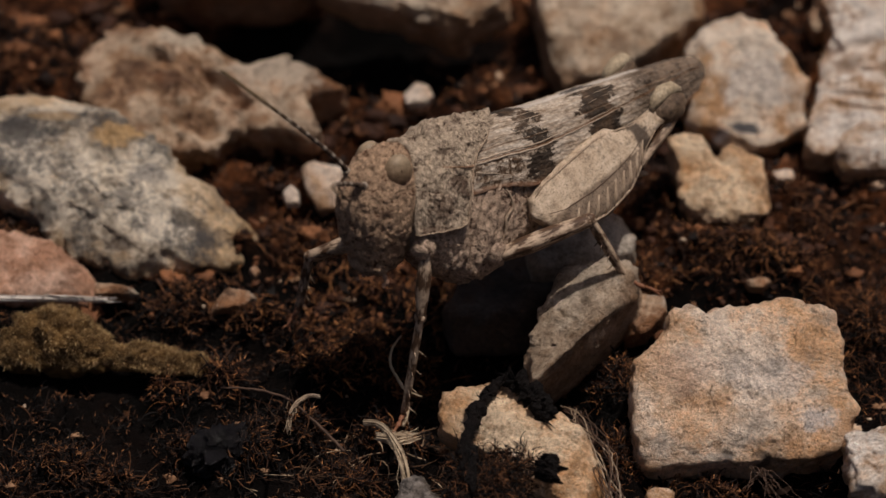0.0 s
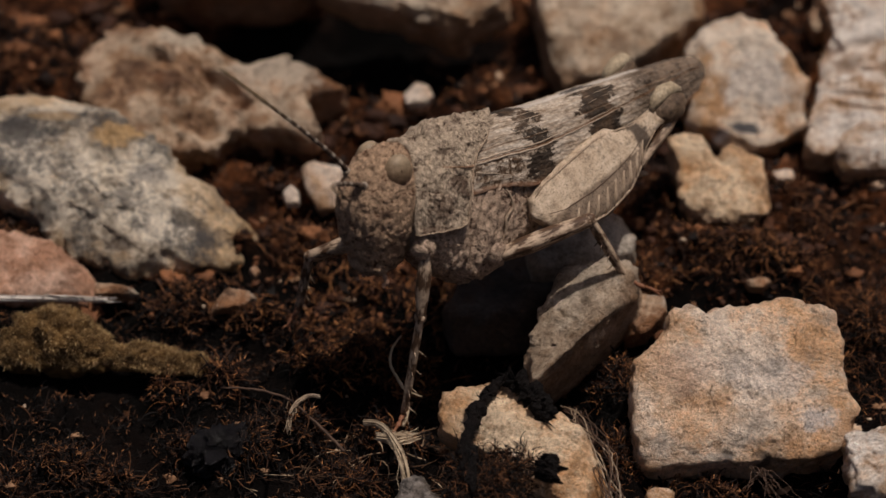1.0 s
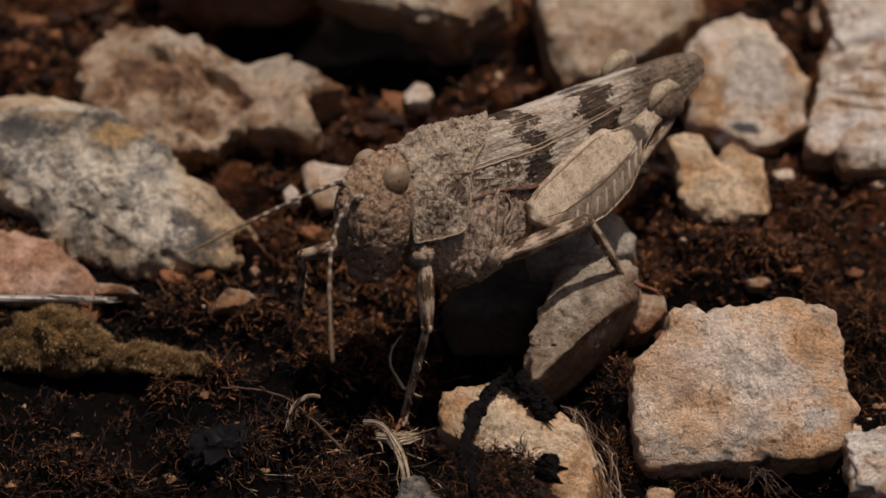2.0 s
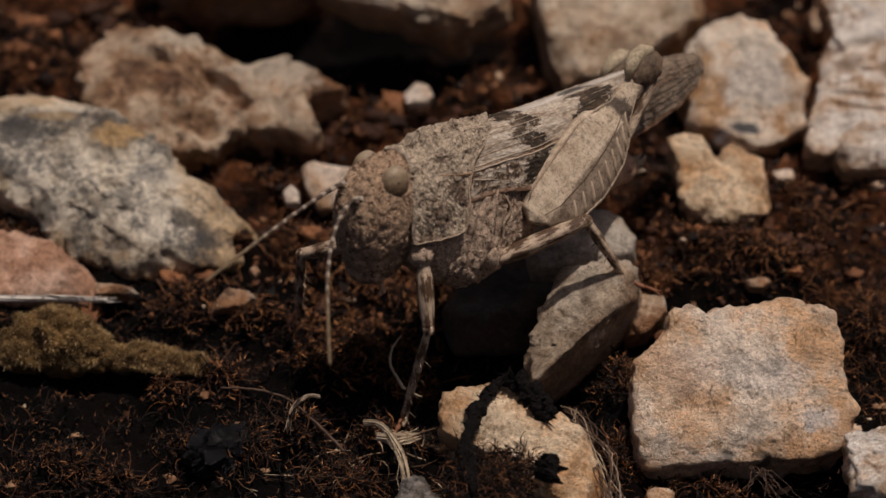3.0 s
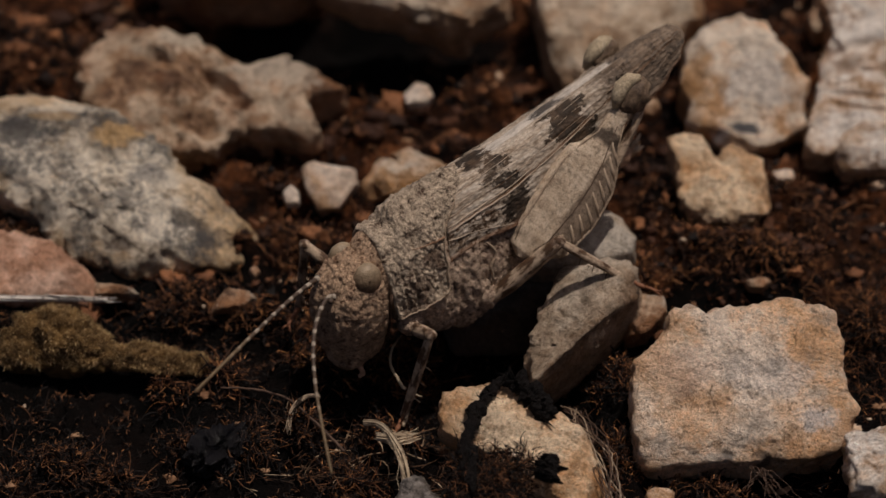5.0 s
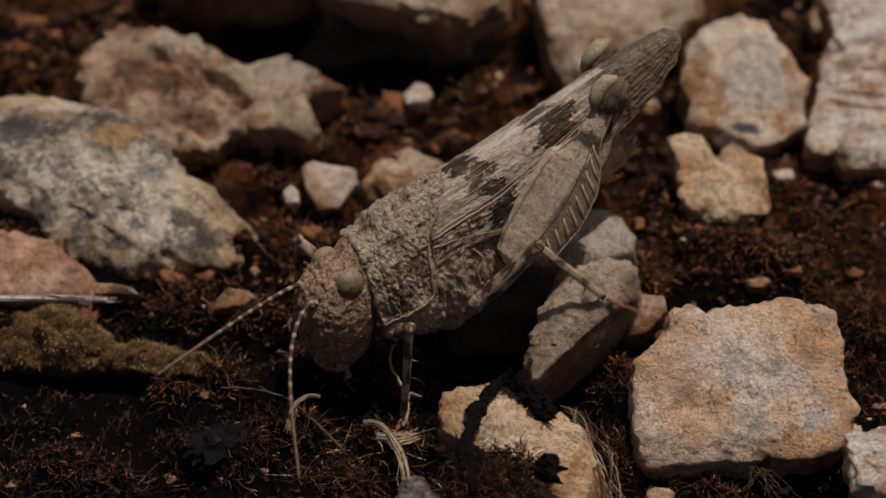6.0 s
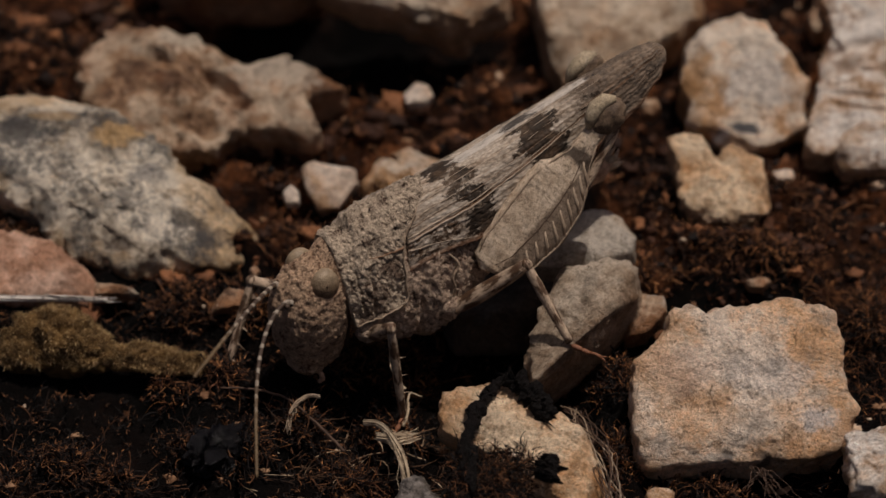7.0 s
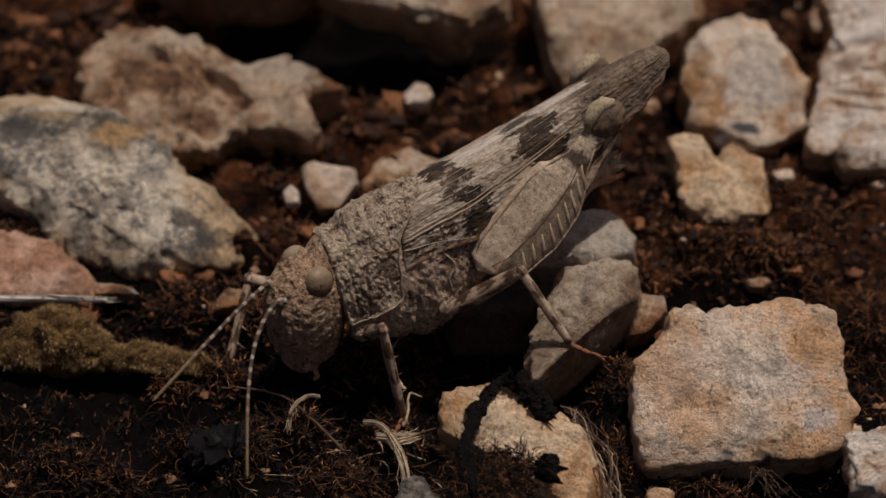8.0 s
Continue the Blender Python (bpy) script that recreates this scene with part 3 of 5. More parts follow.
def stone(name, material, label, centre, tilt, lean, corners, top, bottom, power, rough, seed, faces=(), dents=()):
    """A broken block: corners (direction, distance) of its plan, chipped faces on top, dents
    (x, y, half widths, turn, depth) worn into it, crumbling edges and a gritty skin."""
    reach = max(r for _, r in corners)
    table = [outline(corners, k - 180) for k in range(360)]
    table = [(table[k - 1] + 2 * table[k] + table[(k + 1) % 360]) / 4 for k in range(360)]
    rng = random.Random(seed)
    chips = []
    for _ in range(0 if faces else 7):
        a, e = rng.uniform(0, 2 * math.pi), rng.uniform(0.5, 1.2)
        n = Vector((math.cos(a) * math.cos(e), math.sin(a) * math.cos(e), math.sin(e)))
        flat = table[int(math.degrees(a)) % 360 - 180]
        chips.append((n, flat * math.cos(e) + top * math.sin(e) * rng.uniform(0.2, 0.85)))
    for a, e, dist in faces:
        a, e = radians(a), radians(e)
        chips.append((Vector((math.cos(a) * math.cos(e), math.sin(a) * math.cos(e), math.sin(e))), dist))
    bm = bmesh.new()
    bmesh.ops.create_icosphere(bm, subdivisions=6 if reach > 4 else 5, radius=1.0)
    off = Vector((seed * 17.3, seed * 5.1, seed * 9.7))
    for v in bm.verts:
        d = v.co.normalized()
        ang = math.degrees(math.atan2(d.y, d.x)) + 180
        k = int(ang) % 360
        rim = table[k] + (table[(k + 1) % 360] - table[k]) * (ang - int(ang))
        flat = math.hypot(d.x, d.y)
        height = top if d.z > 0 else bottom
        r = ((flat / rim) ** power + (abs(d.z) / height) ** power) ** (-1 / power)
        for n, dist in chips:
            c = n.dot(d)
            if c > 0.05:
                r = min(r, dist / c + 0.06)
        p = d * r
        big = fbm(p * 0.30 + off, 4) * 0.9
        small = fbm(p * 1.5 + off, 5) * 0.45
        crack = -0.9 * max(0.0, 0.16 - abs(noise.noise(p * 0.42 + off * 2))) / 0.16
        pit = -0.5 * max(0.0, noise.noise(p * 1.1 + off) - 0.25)
        rim_near = max(0.0, min(1.0, (r * flat / rim - 0.72) / 0.25))
        crumble = rim_near * (0.55 * fbm(p * 0.9 + off, 4) - 0.5 * max(0.0, noise.noise(p * 0.8 - off)))
        grit = 0.20 * fbm(p * 4.2 + off, 3) - 0.55 * max(0.0, 0.28 - noise.voronoi(p * 1.15 + off)[0][0]) * (noise.noise(p * 0.35 - off) > -0.05)
        v.co = p + d * rough * (big + small + 0.5 * crack + pit + crumble + grit)
        if d.z > 0:
            for cx, cy, rx, ry, turn, depth in dents:
                a = radians(turn)
                ex, ey = p.x - cx, p.y - cy
                ex, ey = ex * math.cos(a) + ey * math.sin(a), ey * math.cos(a) - ex * math.sin(a)
                w = (ex / rx) ** 2 + (ey / ry) ** 2 + 0.5 * noise.noise(p * 0.9 + off)
                if w < 4:
                    v.co.z -= depth * math.exp(-max(0.0, w) ** 1.5)
    for v in bm.verts:
        v.co *= MM
    me = bpy.data.meshes.new(name)
    bm.to_mesh(me)
    bm.free()
    me.materials.append(material)
    me.polygons.foreach_set("use_smooth", [True] * len(me.polygons))
    ob = new(name, me)
    ob.matrix_world = Matrix.Translation(Vector(centre) * MM) @ pose(0, 0, 0, tilt, lean, 0)
    return tagged(ob, label, {"pebble": "pebble"}.get(name, "stone"))


stone("stone", grey_lime, "large pale grey limestone with dark lichen pits and an ochre stain",
      (-21.30, 3.67, 2.72), 34, 0, [(-156, 5.88), (-115, 5.63), (-82, 6.82), (-52, 8.37), (-38, 9.64), (-27, 10.82), (-19, 10.77), (-11, 8.02), (9, 5.00), (89, 4.86), (127, 8.47), (136, 10.02), (152, 11.79), (174, 9.89)], 1.9, 3.4, 12, 0.5, 1)
stone("stone", tan_lime, "rough tan limestone with pitted hollows",
      (-14.90, 11.46, 4.67), 30, 0, [(-175, 8.49), (-163, 7.45), (-146, 6.31), (-126, 5.75), (-108, 4.99), (-85, 4.76), (-79, 4.09), (-63, 3.68), (-46, 5.0), (-37, 5.45), (-33, 7.57), (-25, 8.02), (-8, 6.49), (-1, 7.25), (3, 8.46), (6, 8.64), (9, 7.69), (15, 6.91), (17, 5.99), (27, 5.1), (32, 4.0), (40, 2.6), (74, 2.24), (101, 3.27), (105, 4.23), (134, 6.3), (143, 7.86), (153, 8.89), (161, 9.31), (172, 8.89)], 1.9, 3.5, 14, 0.6, 2, [(250, 62, 3.3), (20, 68, 3.6), (150, 70, 3.6)],
      [(-3.5, 2.0, 1.0, 0.5, -30, 1.0), (0.6, 0.0, 2.2, 0.45, -38, 1.1), (1.9, -1.4, 1.0, 0.4, -20, 0.9), (-0.2, -3.4, 1.0, 0.8, 0, 0.9), (-1.6, -2.6, 1.2, 0.7, 20, 0.6)])
stone("stone", pink_lime, "flat pinkish stone half under a pale one",
      (-26.10, -1.68, -0.12), 30, 0, [(-148, 5.20), (-37, 4.62), (-25, 5.14), (-10, 4.21), (33, 2.09), (126, 3.19), (150, 5.50)], 1.0, 2, 14, 0.3, 3)
stone("stone_chip", tan_lime, "thin pale stone chip on the soil",
      (-20.29, -4.27, -0.67), 25, 0, [(-162, 1.38), (-3, 1.42), (18, 1.35), (163, 1.49)], 0.5, 0.8, 8, 0.15, 4)
stone("pebble", pale_lime, "small cream pebble with flat faces",
      (-7.24, 4.38, 2.10), 40, 0, [(-173, 1.58), (-109, 1.71), (-69, 1.73), (6, 1.83), (30, 1.93), (122, 1.92), (145, 2.24)], 0.7, 1.2, 14, 0.12, 5)
stone("pebble", cream_lime, "knobbly tan pebble on brown soil",
      (-2.12, 5.96, 2.09), 30, 0, [(-161, 3.42), (-151, 3.54), (-121, 1.78), (-46, 1.81), (-1, 3.25), (13, 2.41), (127, 2.18), (144, 0.93), (159, 2.24)], 0.9, 1.2, 8, 0.35, 6)
stone("pebble", pale_lime, "tiny round cream pebble",
      (-1.59, 12.73, 4.18), 30, 0, [(-133, 1.13), (-55, 0.91), (-3, 1.00), (43, 0.96), (105, 0.86), (173, 1.01)], 0.6, 0.7, 5, 0.06, 7)
stone("stone", buff_lime, "pale tan stone with a dark undercut edge",
      (-0.43, 18.57, 8.64), 36, 0, [(-168, 5.03), (-156, 3.36), (-106, 2.39), (-74, 3.69), (-56, 3.86), (-42, 3.45), (-13, 4.67), (17, 4.98), (135, 3.86), (164, 6.71), (178, 7.91)], 1.6, 3.2, 9, 0.4, 8)
# stone out of view, added to throw shade into the hollow
stone("stone", tan_lime, "unseen tan stone added to shade the hollow behind",
      (-13.98, 24.20, 11.55), 22, 0, [(-153, 6.00), (-113, 4.85), (-44, 5.67), (-15, 6.50), (40, 7.06), (145, 7.90)], 1.8, 7, 10, 0.4, 9)
stone("stone", buff_lime, "broad cream stone with smooth flat top",
      (11.55, 17.72, 6.63), 30, 0, [(-151, 5.38), (-126, 6.05), (-95, 4.40), (-15, 4.13), (13, 6.10), (41, 7.57), (139, 7.69)], 1.6, 3.5, 14, 0.25, 10)
stone("stone", faceted_lime, "faceted cream and orange limestone block with a dark chip",
      (19.82, 13.33, 5.33), 34, 0, [(-166, 4.47), (-144, 4.61), (-136, 5.83), (-120, 5.67), (-110, 5.81), (-93, 5.89), (-77, 5.87), (-63, 5.32), (-47, 5.55), (-38, 4.43), (-12, 4.1), (7, 3.21), (36, 2.71), (69, 3.59), (96, 3.8), (128, 3.81), (157, 4.36)], 2.6, 3.5, 12, 0.26, 11, [(185, 48, 3.7), (10, 50, 3.3), (85, 62, 2.9), (262, 34, 4.9), (300, 74, 2.35)])
stone("stone", chalk_lime, "chalky cream stone with rounded edges",
      (28.53, 18.54, 6.63), 30, 0, [(-149, 3.27), (-139, 4.99), (-128, 5.95), (-115, 5.87), (-105, 4.87), (-92, 4.7), (-66, 4.28), (48, 5.14), (142, 4.6)], 1.6, 3, 7, 0.3, 12, (), [(-0.8, -2.6, 2.6, 0.35, 12, 0.5)])
stone("stone", chalk_lime, "layered pale limestone slab",
      (27.39, 10.74, 3.99), 30, 0, [(-158, 4.02), (-139, 5.44), (-123, 4.47), (-115, 3.09), (-63, 2.65), (-35, 3.6), (42, 3.9), (62, 3.4), (118, 2.5), (143, 3.81)], 1.3, 2.6, 10, 0.3, 13, (), [(0.0, 0.6, 3.5, 0.22, -6, 0.35), (0.5, -0.5, 3.0, 0.18, -10, 0.3)])
stone("pebble", chalk_lime, "smooth off-white pebble on soil",
      (28.11, 7.04, 3.16), 32, 0, [(-170, 3.09), (-148, 2.88), (-29, 3.34), (26, 3.47), (128, 2.06), (154, 2.74)], 1.3, 1.8, 9, 0.15, 14)
stone("stone", ochre_lime, "notched orange-tan stone half in soil",
      (17.75, 4.29, 2.27), 36, 0, [(-146, 3.16), (-114, 3.42), (-58, 3.50), (-27, 3.81), (36, 3.03), (73, 3.22), (104, 1.60), (111, 3.14), (124, 3.81), (141, 4.38)], 1.4, 2.5, 10, 0.35, 15)
stone("stone", orange_lime, "squarish flat-topped orange-cream limestone block",
      (18.22, -14.80, -1.50), 40, 0, [(-156, 7.62), (-146, 7.94), (-139, 7.91), (-119, 5.44), (-89, 4.84), (-49, 5.84), (-39, 6.52), (-29, 6.66), (-21, 6.76), (-11, 6.62), (-5, 6.18), (10, 6.08), (26, 6.44), (37, 7.11), (42, 7.33), (54, 6.41), (64, 6.2), (86, 5.36), (108, 5.5), (118, 5.3), (122, 6.15), (132, 6.9), (142, 6.38), (153, 6.52), (168, 6.94)], 2.0, 2.4, 12, 0.34, 16, [(268, 66, 3.15), (185, 34, 6.7), (10, 30, 6.2)])
stone("stone", chalk_lime, "knobbly off-white limestone piece",
      (26.15, -20.50, -3.13), 34, 0, [(-131, 2.99), (-48, 3.44), (29, 2.88), (103, 2.65), (139, 3.13)], 1.5, 2.2, 7, 0.5, 17)
stone("stone", shaded_buff, "leaning tan stone with a crumbling lit face",
      (8.43, -10.63, -0.06), 24, -14, [(-166, 3.78), (-124, 5.40), (-108, 5.09), (-40, 2.13), (21, 3.70), (41, 5.30), (56, 5.51), (71, 5.21), (92, 4.97), (151, 3.15)], 1.7, 3.5, 5, 0.4, 18, [(-54, -10, 0.75)])
stone("stone", pale_grey, "smooth pale grey rounded stone",
      (8.61, -2.51, 1.77), 28, 0, [(-145, 3.80), (-65, 2.60), (-24, 3.75), (2, 3.46), (37, 2.87), (79, 2.43), (178, 3.46)], 1.8, 2.6, 9, 0.2, 19)
stone("stone", shade_grey, "grey stone below the grasshopper, darkened for its shade",
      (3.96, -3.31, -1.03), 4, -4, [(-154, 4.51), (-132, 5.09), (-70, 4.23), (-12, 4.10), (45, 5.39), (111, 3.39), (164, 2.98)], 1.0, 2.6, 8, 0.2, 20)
stone("stone_chip", tan_lime, "small brown limestone chip",
      (12.54, -7.10, -0.78), 28, 0, [(-169, 1.27), (-130, 2.13), (-90, 1.46), (3, 1.35), (55, 1.80), (117, 1.84)], 0.9, 1.2, 9, 0.15, 21)
stone("stone", ochre_lime, "low orange limestone with a jagged edge",
      (5.07, -19.18, -3.59), 34, 0, [(-94, 2.94), (-56, 6.14), (-26, 5.91), (17, 3.70), (44, 3.54), (92, 4.37), (114, 5.67), (139, 7.04), (159, 5.77), (173, 2.54)], 1.2, 2.0, 10, 0.4, 22)
stone("stone_chip", tan_lime, "thin grey-brown flake lying on moss",
      (-13.06, -5.23, -0.71), 25, 10, [(-144, 1.86), (-30, 0.78), (28, 1.76), (120, 0.85)], 0.35, 0.5, 8, 0.12, 23)
stone("stone", speckled, "speckled grey stone among straw",
      (-1.10, -22.1, -4.85), 30, 0, [(-133, 2.65), (-46, 2.65), (11, 1.53), (95, 1.95), (137, 2.07)], 0.9, 1.5, 9, 0.3, 24)
stone("pebble", tan_lime, "small brown pebble in soil",
      (25.14, 19.71, 6.13), 30, 0, [(-110, 1.30), (-43, 1.06), (42, 1.29), (88, 1.22), (156, 0.99)], 0.8, 1.2, 8, 0.15, 25)
stone("pebble", pale_lime, "little pale pebble in soil",
      (-9.67, 4.01, 1.60), 30, 0, [(-114, 0.69), (-51, 0.81), (8, 0.58), (94, 0.63), (172, 0.59)], 0.5, 0.7, 6, 0.08, 26)
stone("pebble", tan_lime, "little tan pebble in soil",
      (-11.80, -2.68, -0.17), 30, 0, [(-82, 0.45), (7, 0.34), (85, 0.45), (160, 0.36)], 0.35, 0.5, 6, 0.05, 27)
stone("pebble", cream_lime, "small cream pebble in soil",
      (12.83, -21.56, -4.59), 30, 0, [(-142, 1.02), (-42, 0.94), (21, 0.95), (84, 0.64), (155, 0.97)], 0.7, 1, 8, 0.12, 28)
stone("pebble", pale_lime, "small whitish stone crumb",
      (21.76, 5.33, 2.23), 30, 0, [(-127, 0.64), (-25, 0.79), (39, 0.82), (152, 0.80)], 0.5, 0.7, 7, 0.1, 29)
stone("pebble", tan_lime, "small tan stone crumb",
      (19.66, -3.78, -0.34), 30, 0, [(-149, 0.70), (-58, 0.53), (8, 0.84), (72, 0.47), (172, 0.83)], 0.4, 0.6, 7, 0.1, 30)
stone("pebble", tan_lime, "tan pebble under the wing tip",
      (13.59, 11.66, 3.91), 30, 0, [(-134, 0.79), (-83, 0.66), (-4, 0.65), (66, 0.72), (148, 0.75)], 0.6, 0.8, 6, 0.08, 31)
stone("pebble", pale_lime, "pale crumb of limestone on the orange stone",
      (4.13, -19.80, -2.95), 34, 0, [(-122, 0.47), (-54, 0.59), (31, 0.49), (131, 0.63)], 0.4, 0.5, 6, 0.08, 32)
stone("stone", flint, "shiny black broken flint in dead moss",
      (-13.46, -16.92, -3.93), 30, 0, [(-164, 2.13), (-126, 1.93), (-66, 1.62), (1, 2.07), (40, 2.31), (85, 1.57), (149, 1.70)], 0.9, 1.2, 12, 1.0, 33)

# ---- grasshopper: x forward, y to its left, z up, from the front of its back shield ----
def on_shield(u, s, proud=0.0):
    """A point of the back shield: u from its front to its rear edge, s from -1 over the keel to 1."""
    section = [(0.0, (0.0, 0.0)), (0.10, (0.35, -0.12)), (0.22, (1.10, -0.36)), (0.36, (1.75, -1.05)), (0.55, (2.25, -2.4)), (0.8, (2.65, -4.2)), (1.0, (2.72, -5.75))]
    front = [(0.0, 0.75), (0.3, 0.85), (0.6, 1.15), (1.0, 1.45)]
    rear = [(0.0, -6.3), (0.18, -5.9), (0.36, -4.6), (0.5, -3.3), (0.7, -2.7), (0.95, -2.2), (1.0, -1.6)]

    y, z = lerp_table(abs(s), section)
    x = lerp_table(abs(s), front) * (1 - u) + lerp_table(abs(s), rear) * u
    y *= 0.76 + 0.24 * min(1, u * 2.0) ** 0.6
    p = Vector((x, math.copysign(y, s), z))
    out = Vector((0, p.y, 0.8 + z * 0.12)).normalized()
    q = Vector((p.x, p.y, p.z * 0.7))
    wart = 0.10 * fbm(p * 0.9, 3) + 0.10 * grains(q + Vector((0.2, 0.2, 0.2)) * noise.noise(q * 2), 2.3) + 0.12 * grains(q, 4.4) + 0.17 * abs(noise.noise(q * 2.4))
    wart += 0.10 * max(0.0, noise.noise(p * 1.7 + Vector((5, 0, 0)))) 
    wart *= min(1, 0.15 + u * 14) * min(1, 0.2 + (1 - u) * 14)
    groove = -0.15 * math.exp(-((u - 0.42 - 0.05 * math.sin(4 * s)) / 0.03) ** 2) * (0.3 + abs(s)) - 0.11 * math.exp(-((u - 0.22) / 0.025) ** 2) * min(1, abs(s) * 2)
    rim = 0.10 * math.exp(-((abs(s) - 0.985) / 0.03) ** 2) + 0.14 * math.exp(-((u - 0.03) / 0.035) ** 2) + 0.08 * math.exp(-((u - 1) / 0.025) ** 2)
    step = min(1.0, max(0.0, (u - 0.16) / 0.12))
    rise = 0.85 * step * step * (3 - 2 * step) - 0.62 - 0.23 * min(1.0, max(0.0, (u - 0.5) / 0.4))
    keel = 0.13 * math.exp(-(s / 0.035) ** 2) + 0.04 * math.exp(-((abs(s) - 0.36) / 0.03) ** 2) * u
    return p + out * (wart + groove + rim + keel + proud) + Vector((0, 0, rise)) * max(0.0, 1 - abs(s) / 0.5)


def pronotum_shape():
    return grid(lambda u, v: on_shield(u, 2 * v - 1), 190, 300)


THORAX = [(-10.5, (1.5, -5.0, -6.8)), (-8.5, (2.15, -4.2, -7.7)), (-5.0, (2.45, -2.6, -9.8)), (-3.4, (2.45, -1.9, -9.95)), (-1.5, (2.4, -1.2, -9.35)), (0.6, (2.1, -1.6, -7.6)), (1.3, (1.5, -2.6, -6.6))]


def on_thorax(x, z, side, proud=0.0):
    """A point on the thorax wall."""
    w, zt, zb = lerp_table(x, THORAX)
    k = min(0.98, abs((z - (zt + zb) / 2) / ((zt - zb) / 2))) ** 1.25
    return Vector((x, side * (w * math.sqrt(1 - k * k) ** 0.62 + proud), z))


def thorax_shape():
    table = THORAX

    def fn(u, v):
        x = -10.5 + 11.8 * u
        w, zt, zb = lerp_table(x, table)
        a = 2 * math.pi * v
        c, s = math.cos(a), math.sin(a)
        y = w * math.copysign(abs(c) ** 0.62, c)
        z = (zt + zb) / 2 + (zt - zb) / 2 * math.copysign(abs(s) ** 0.8, s)
        p = Vector((x, y, z))
        out = Vector((0, c, s))
        seam = -0.20 * (math.exp(-((x + 3.6 + 0.35 * (z + 5)) / 0.14) ** 2) + math.exp(-((x + 6.0 + 0.45 * (z + 5)) / 0.16) ** 2))
        ridge = 0.22 * math.exp(-((x + 4.7 + 0.4 * (z + 5)) / 0.35) ** 2)
        return p + out * (0.14 * fbm(p * 0.9, 4) + 0.11 * grains(p, 2.3) + 0.11 * grains(p, 4.4) + 0.15 * abs(noise.noise(p * 2.3)) + seam + ridge)
    return grid(fn, 190, 170, True, True)


def abdomen_shape():
    table = [(-18.0, (0.45, -6.05, 0.45)), (-17.2, (0.85, -5.9, 1.0)), (-14.5, (1.5, -5.2, 1.9)), (-11.0, (1.9, -4.9, 2.45)), (-7.5, (2.0, -4.9, 2.7))]

    def fn(u, v):
        x = -18.0 + 10.5 * u
        w, zc, h = lerp_table(x, table)
        a = 2 * math.pi * v
        ring = 1 + 0.045 * math.sin(x * 2 * math.pi / 1.45)
        return Vector((x, w * ring * math.cos(a), zc + h * ring * math.sin(a)))
    return grid(fn, 66, 32, True, True)


def head_shape():
    """A tall capsule with a slanting face, ridges down the front and full cheeks."""
    def fn(u, v):
        a, b = math.pi * (0.004 + 0.992 * u), 2 * math.pi * v
        d = Vector((math.sin(a) * math.cos(b), math.sin(a) * math.sin(b), math.cos(a)))
        px, py, pz = (math.copysign(abs(k) ** 0.72, k) for k in d)
        low = (1 - pz) / 2
        x = 1.95 + px * (1.95 + (0.75 * math.sin(math.pi * low ** 0.85) if px > 0 else 0.0) - 0.10 * low * low) + 0.30 * low
        y = py * (1.72 + 0.40 * math.sin(math.pi * min(1, low * 1.25)) + 0.12 * low * low)
        z = -4.35 + pz * 3.85
        p = Vector((x, y, z))
        ridge = 0.0
        if px > 0.2:
            ridge = 0.09 * (math.exp(-((abs(y) - 0.42) / 0.16) ** 2)) - 0.04 * math.exp(-(y / 0.25) ** 2)
            ridge += -0.10 * math.exp(-((abs(y) - 1.25) / 0.10) ** 2) * min(1, low * 2)
            ridge -= 0.12 * math.exp(-((z + 6.3) / 0.10) ** 2)
        return p + d * (ridge + (0.08 + 0.12 * max(0, 1 - low * 4)) * fbm(p * 1.8, 3) + 0.11 * grains(p, 3.0) + 0.09 * grains(p, 5.0))
    return grid(fn, 150, 190, True, True)


WING_SECTION = [(0.0, (0.04, 0.10)), (0.16, (0.65, 0.06)), (0.30, (1.30, -0.28)), (0.42, (1.78, -0.95)), (0.7, (2.22, -2.5)), (1.0, (2.42, -4.3))]
WING_SIZE = [(-23.55, (0.16, 0.10)), (-23.2, (0.30, 0.30)), (-22.4, (0.42, 0.50)), (-20.5, (0.55, 0.72)), (-17, (0.72, 0.86)), (-12, (0.92, 0.98)), (-8, (1.02, 1.02)), (-4.6, (0.98, 0.9))]
WING_LINE = [(-23.55, -0.25), (-23.0, 0.25), (-21.5, 0.42), (-18, 0.28), (-14, 0.02), (-9, -0.30), (-6, -0.32), (-4.6, -0.45)]


def on_wing(u, s, side, inner=0.0):
    """A point on a folded forewing: u from tip to shoulder, s from the midline down to the lower edge."""
    x = -23.55 + (18.95 + 1.7 * s) * u
    y, z = lerp_table(s, WING_SECTION)
    w, h = lerp_table(x, WING_SIZE)
    p = Vector((x, y * w + 0.02, lerp_table(x, WING_LINE) + z * h * 0.96))
    ridge = 0.022 * math.sin(s * 75 + 0.3 * x) * min(1, s * 4)
    p.z += 0.05 * fbm(p * 1.4, 3) + ridge * (1 - s)
    p.y += 0.05 * fbm(p * 2.2, 3) + ridge * s + 0.05 * abs(noise.noise(p * 3.0))
    p.y = max(0.02, p.y - inner) * side
    if side < 0:
        p.z -= 0.10
    return p


def tegmen_shape(side):
    """Narrow roof on top, deep side panel, thin with a rounded tip."""
    def fn(u, v):
        s, inner = (v * 2, 0.0) if v <= 0.5 else (2 - v * 2, 0.13)
        return on_wing(u, s, side, inner)
    vs, fs = grid(fn, 150, 150, True, True)
    return (vs, fs) if side > 0 else (vs, [f[::-1] for f in fs])


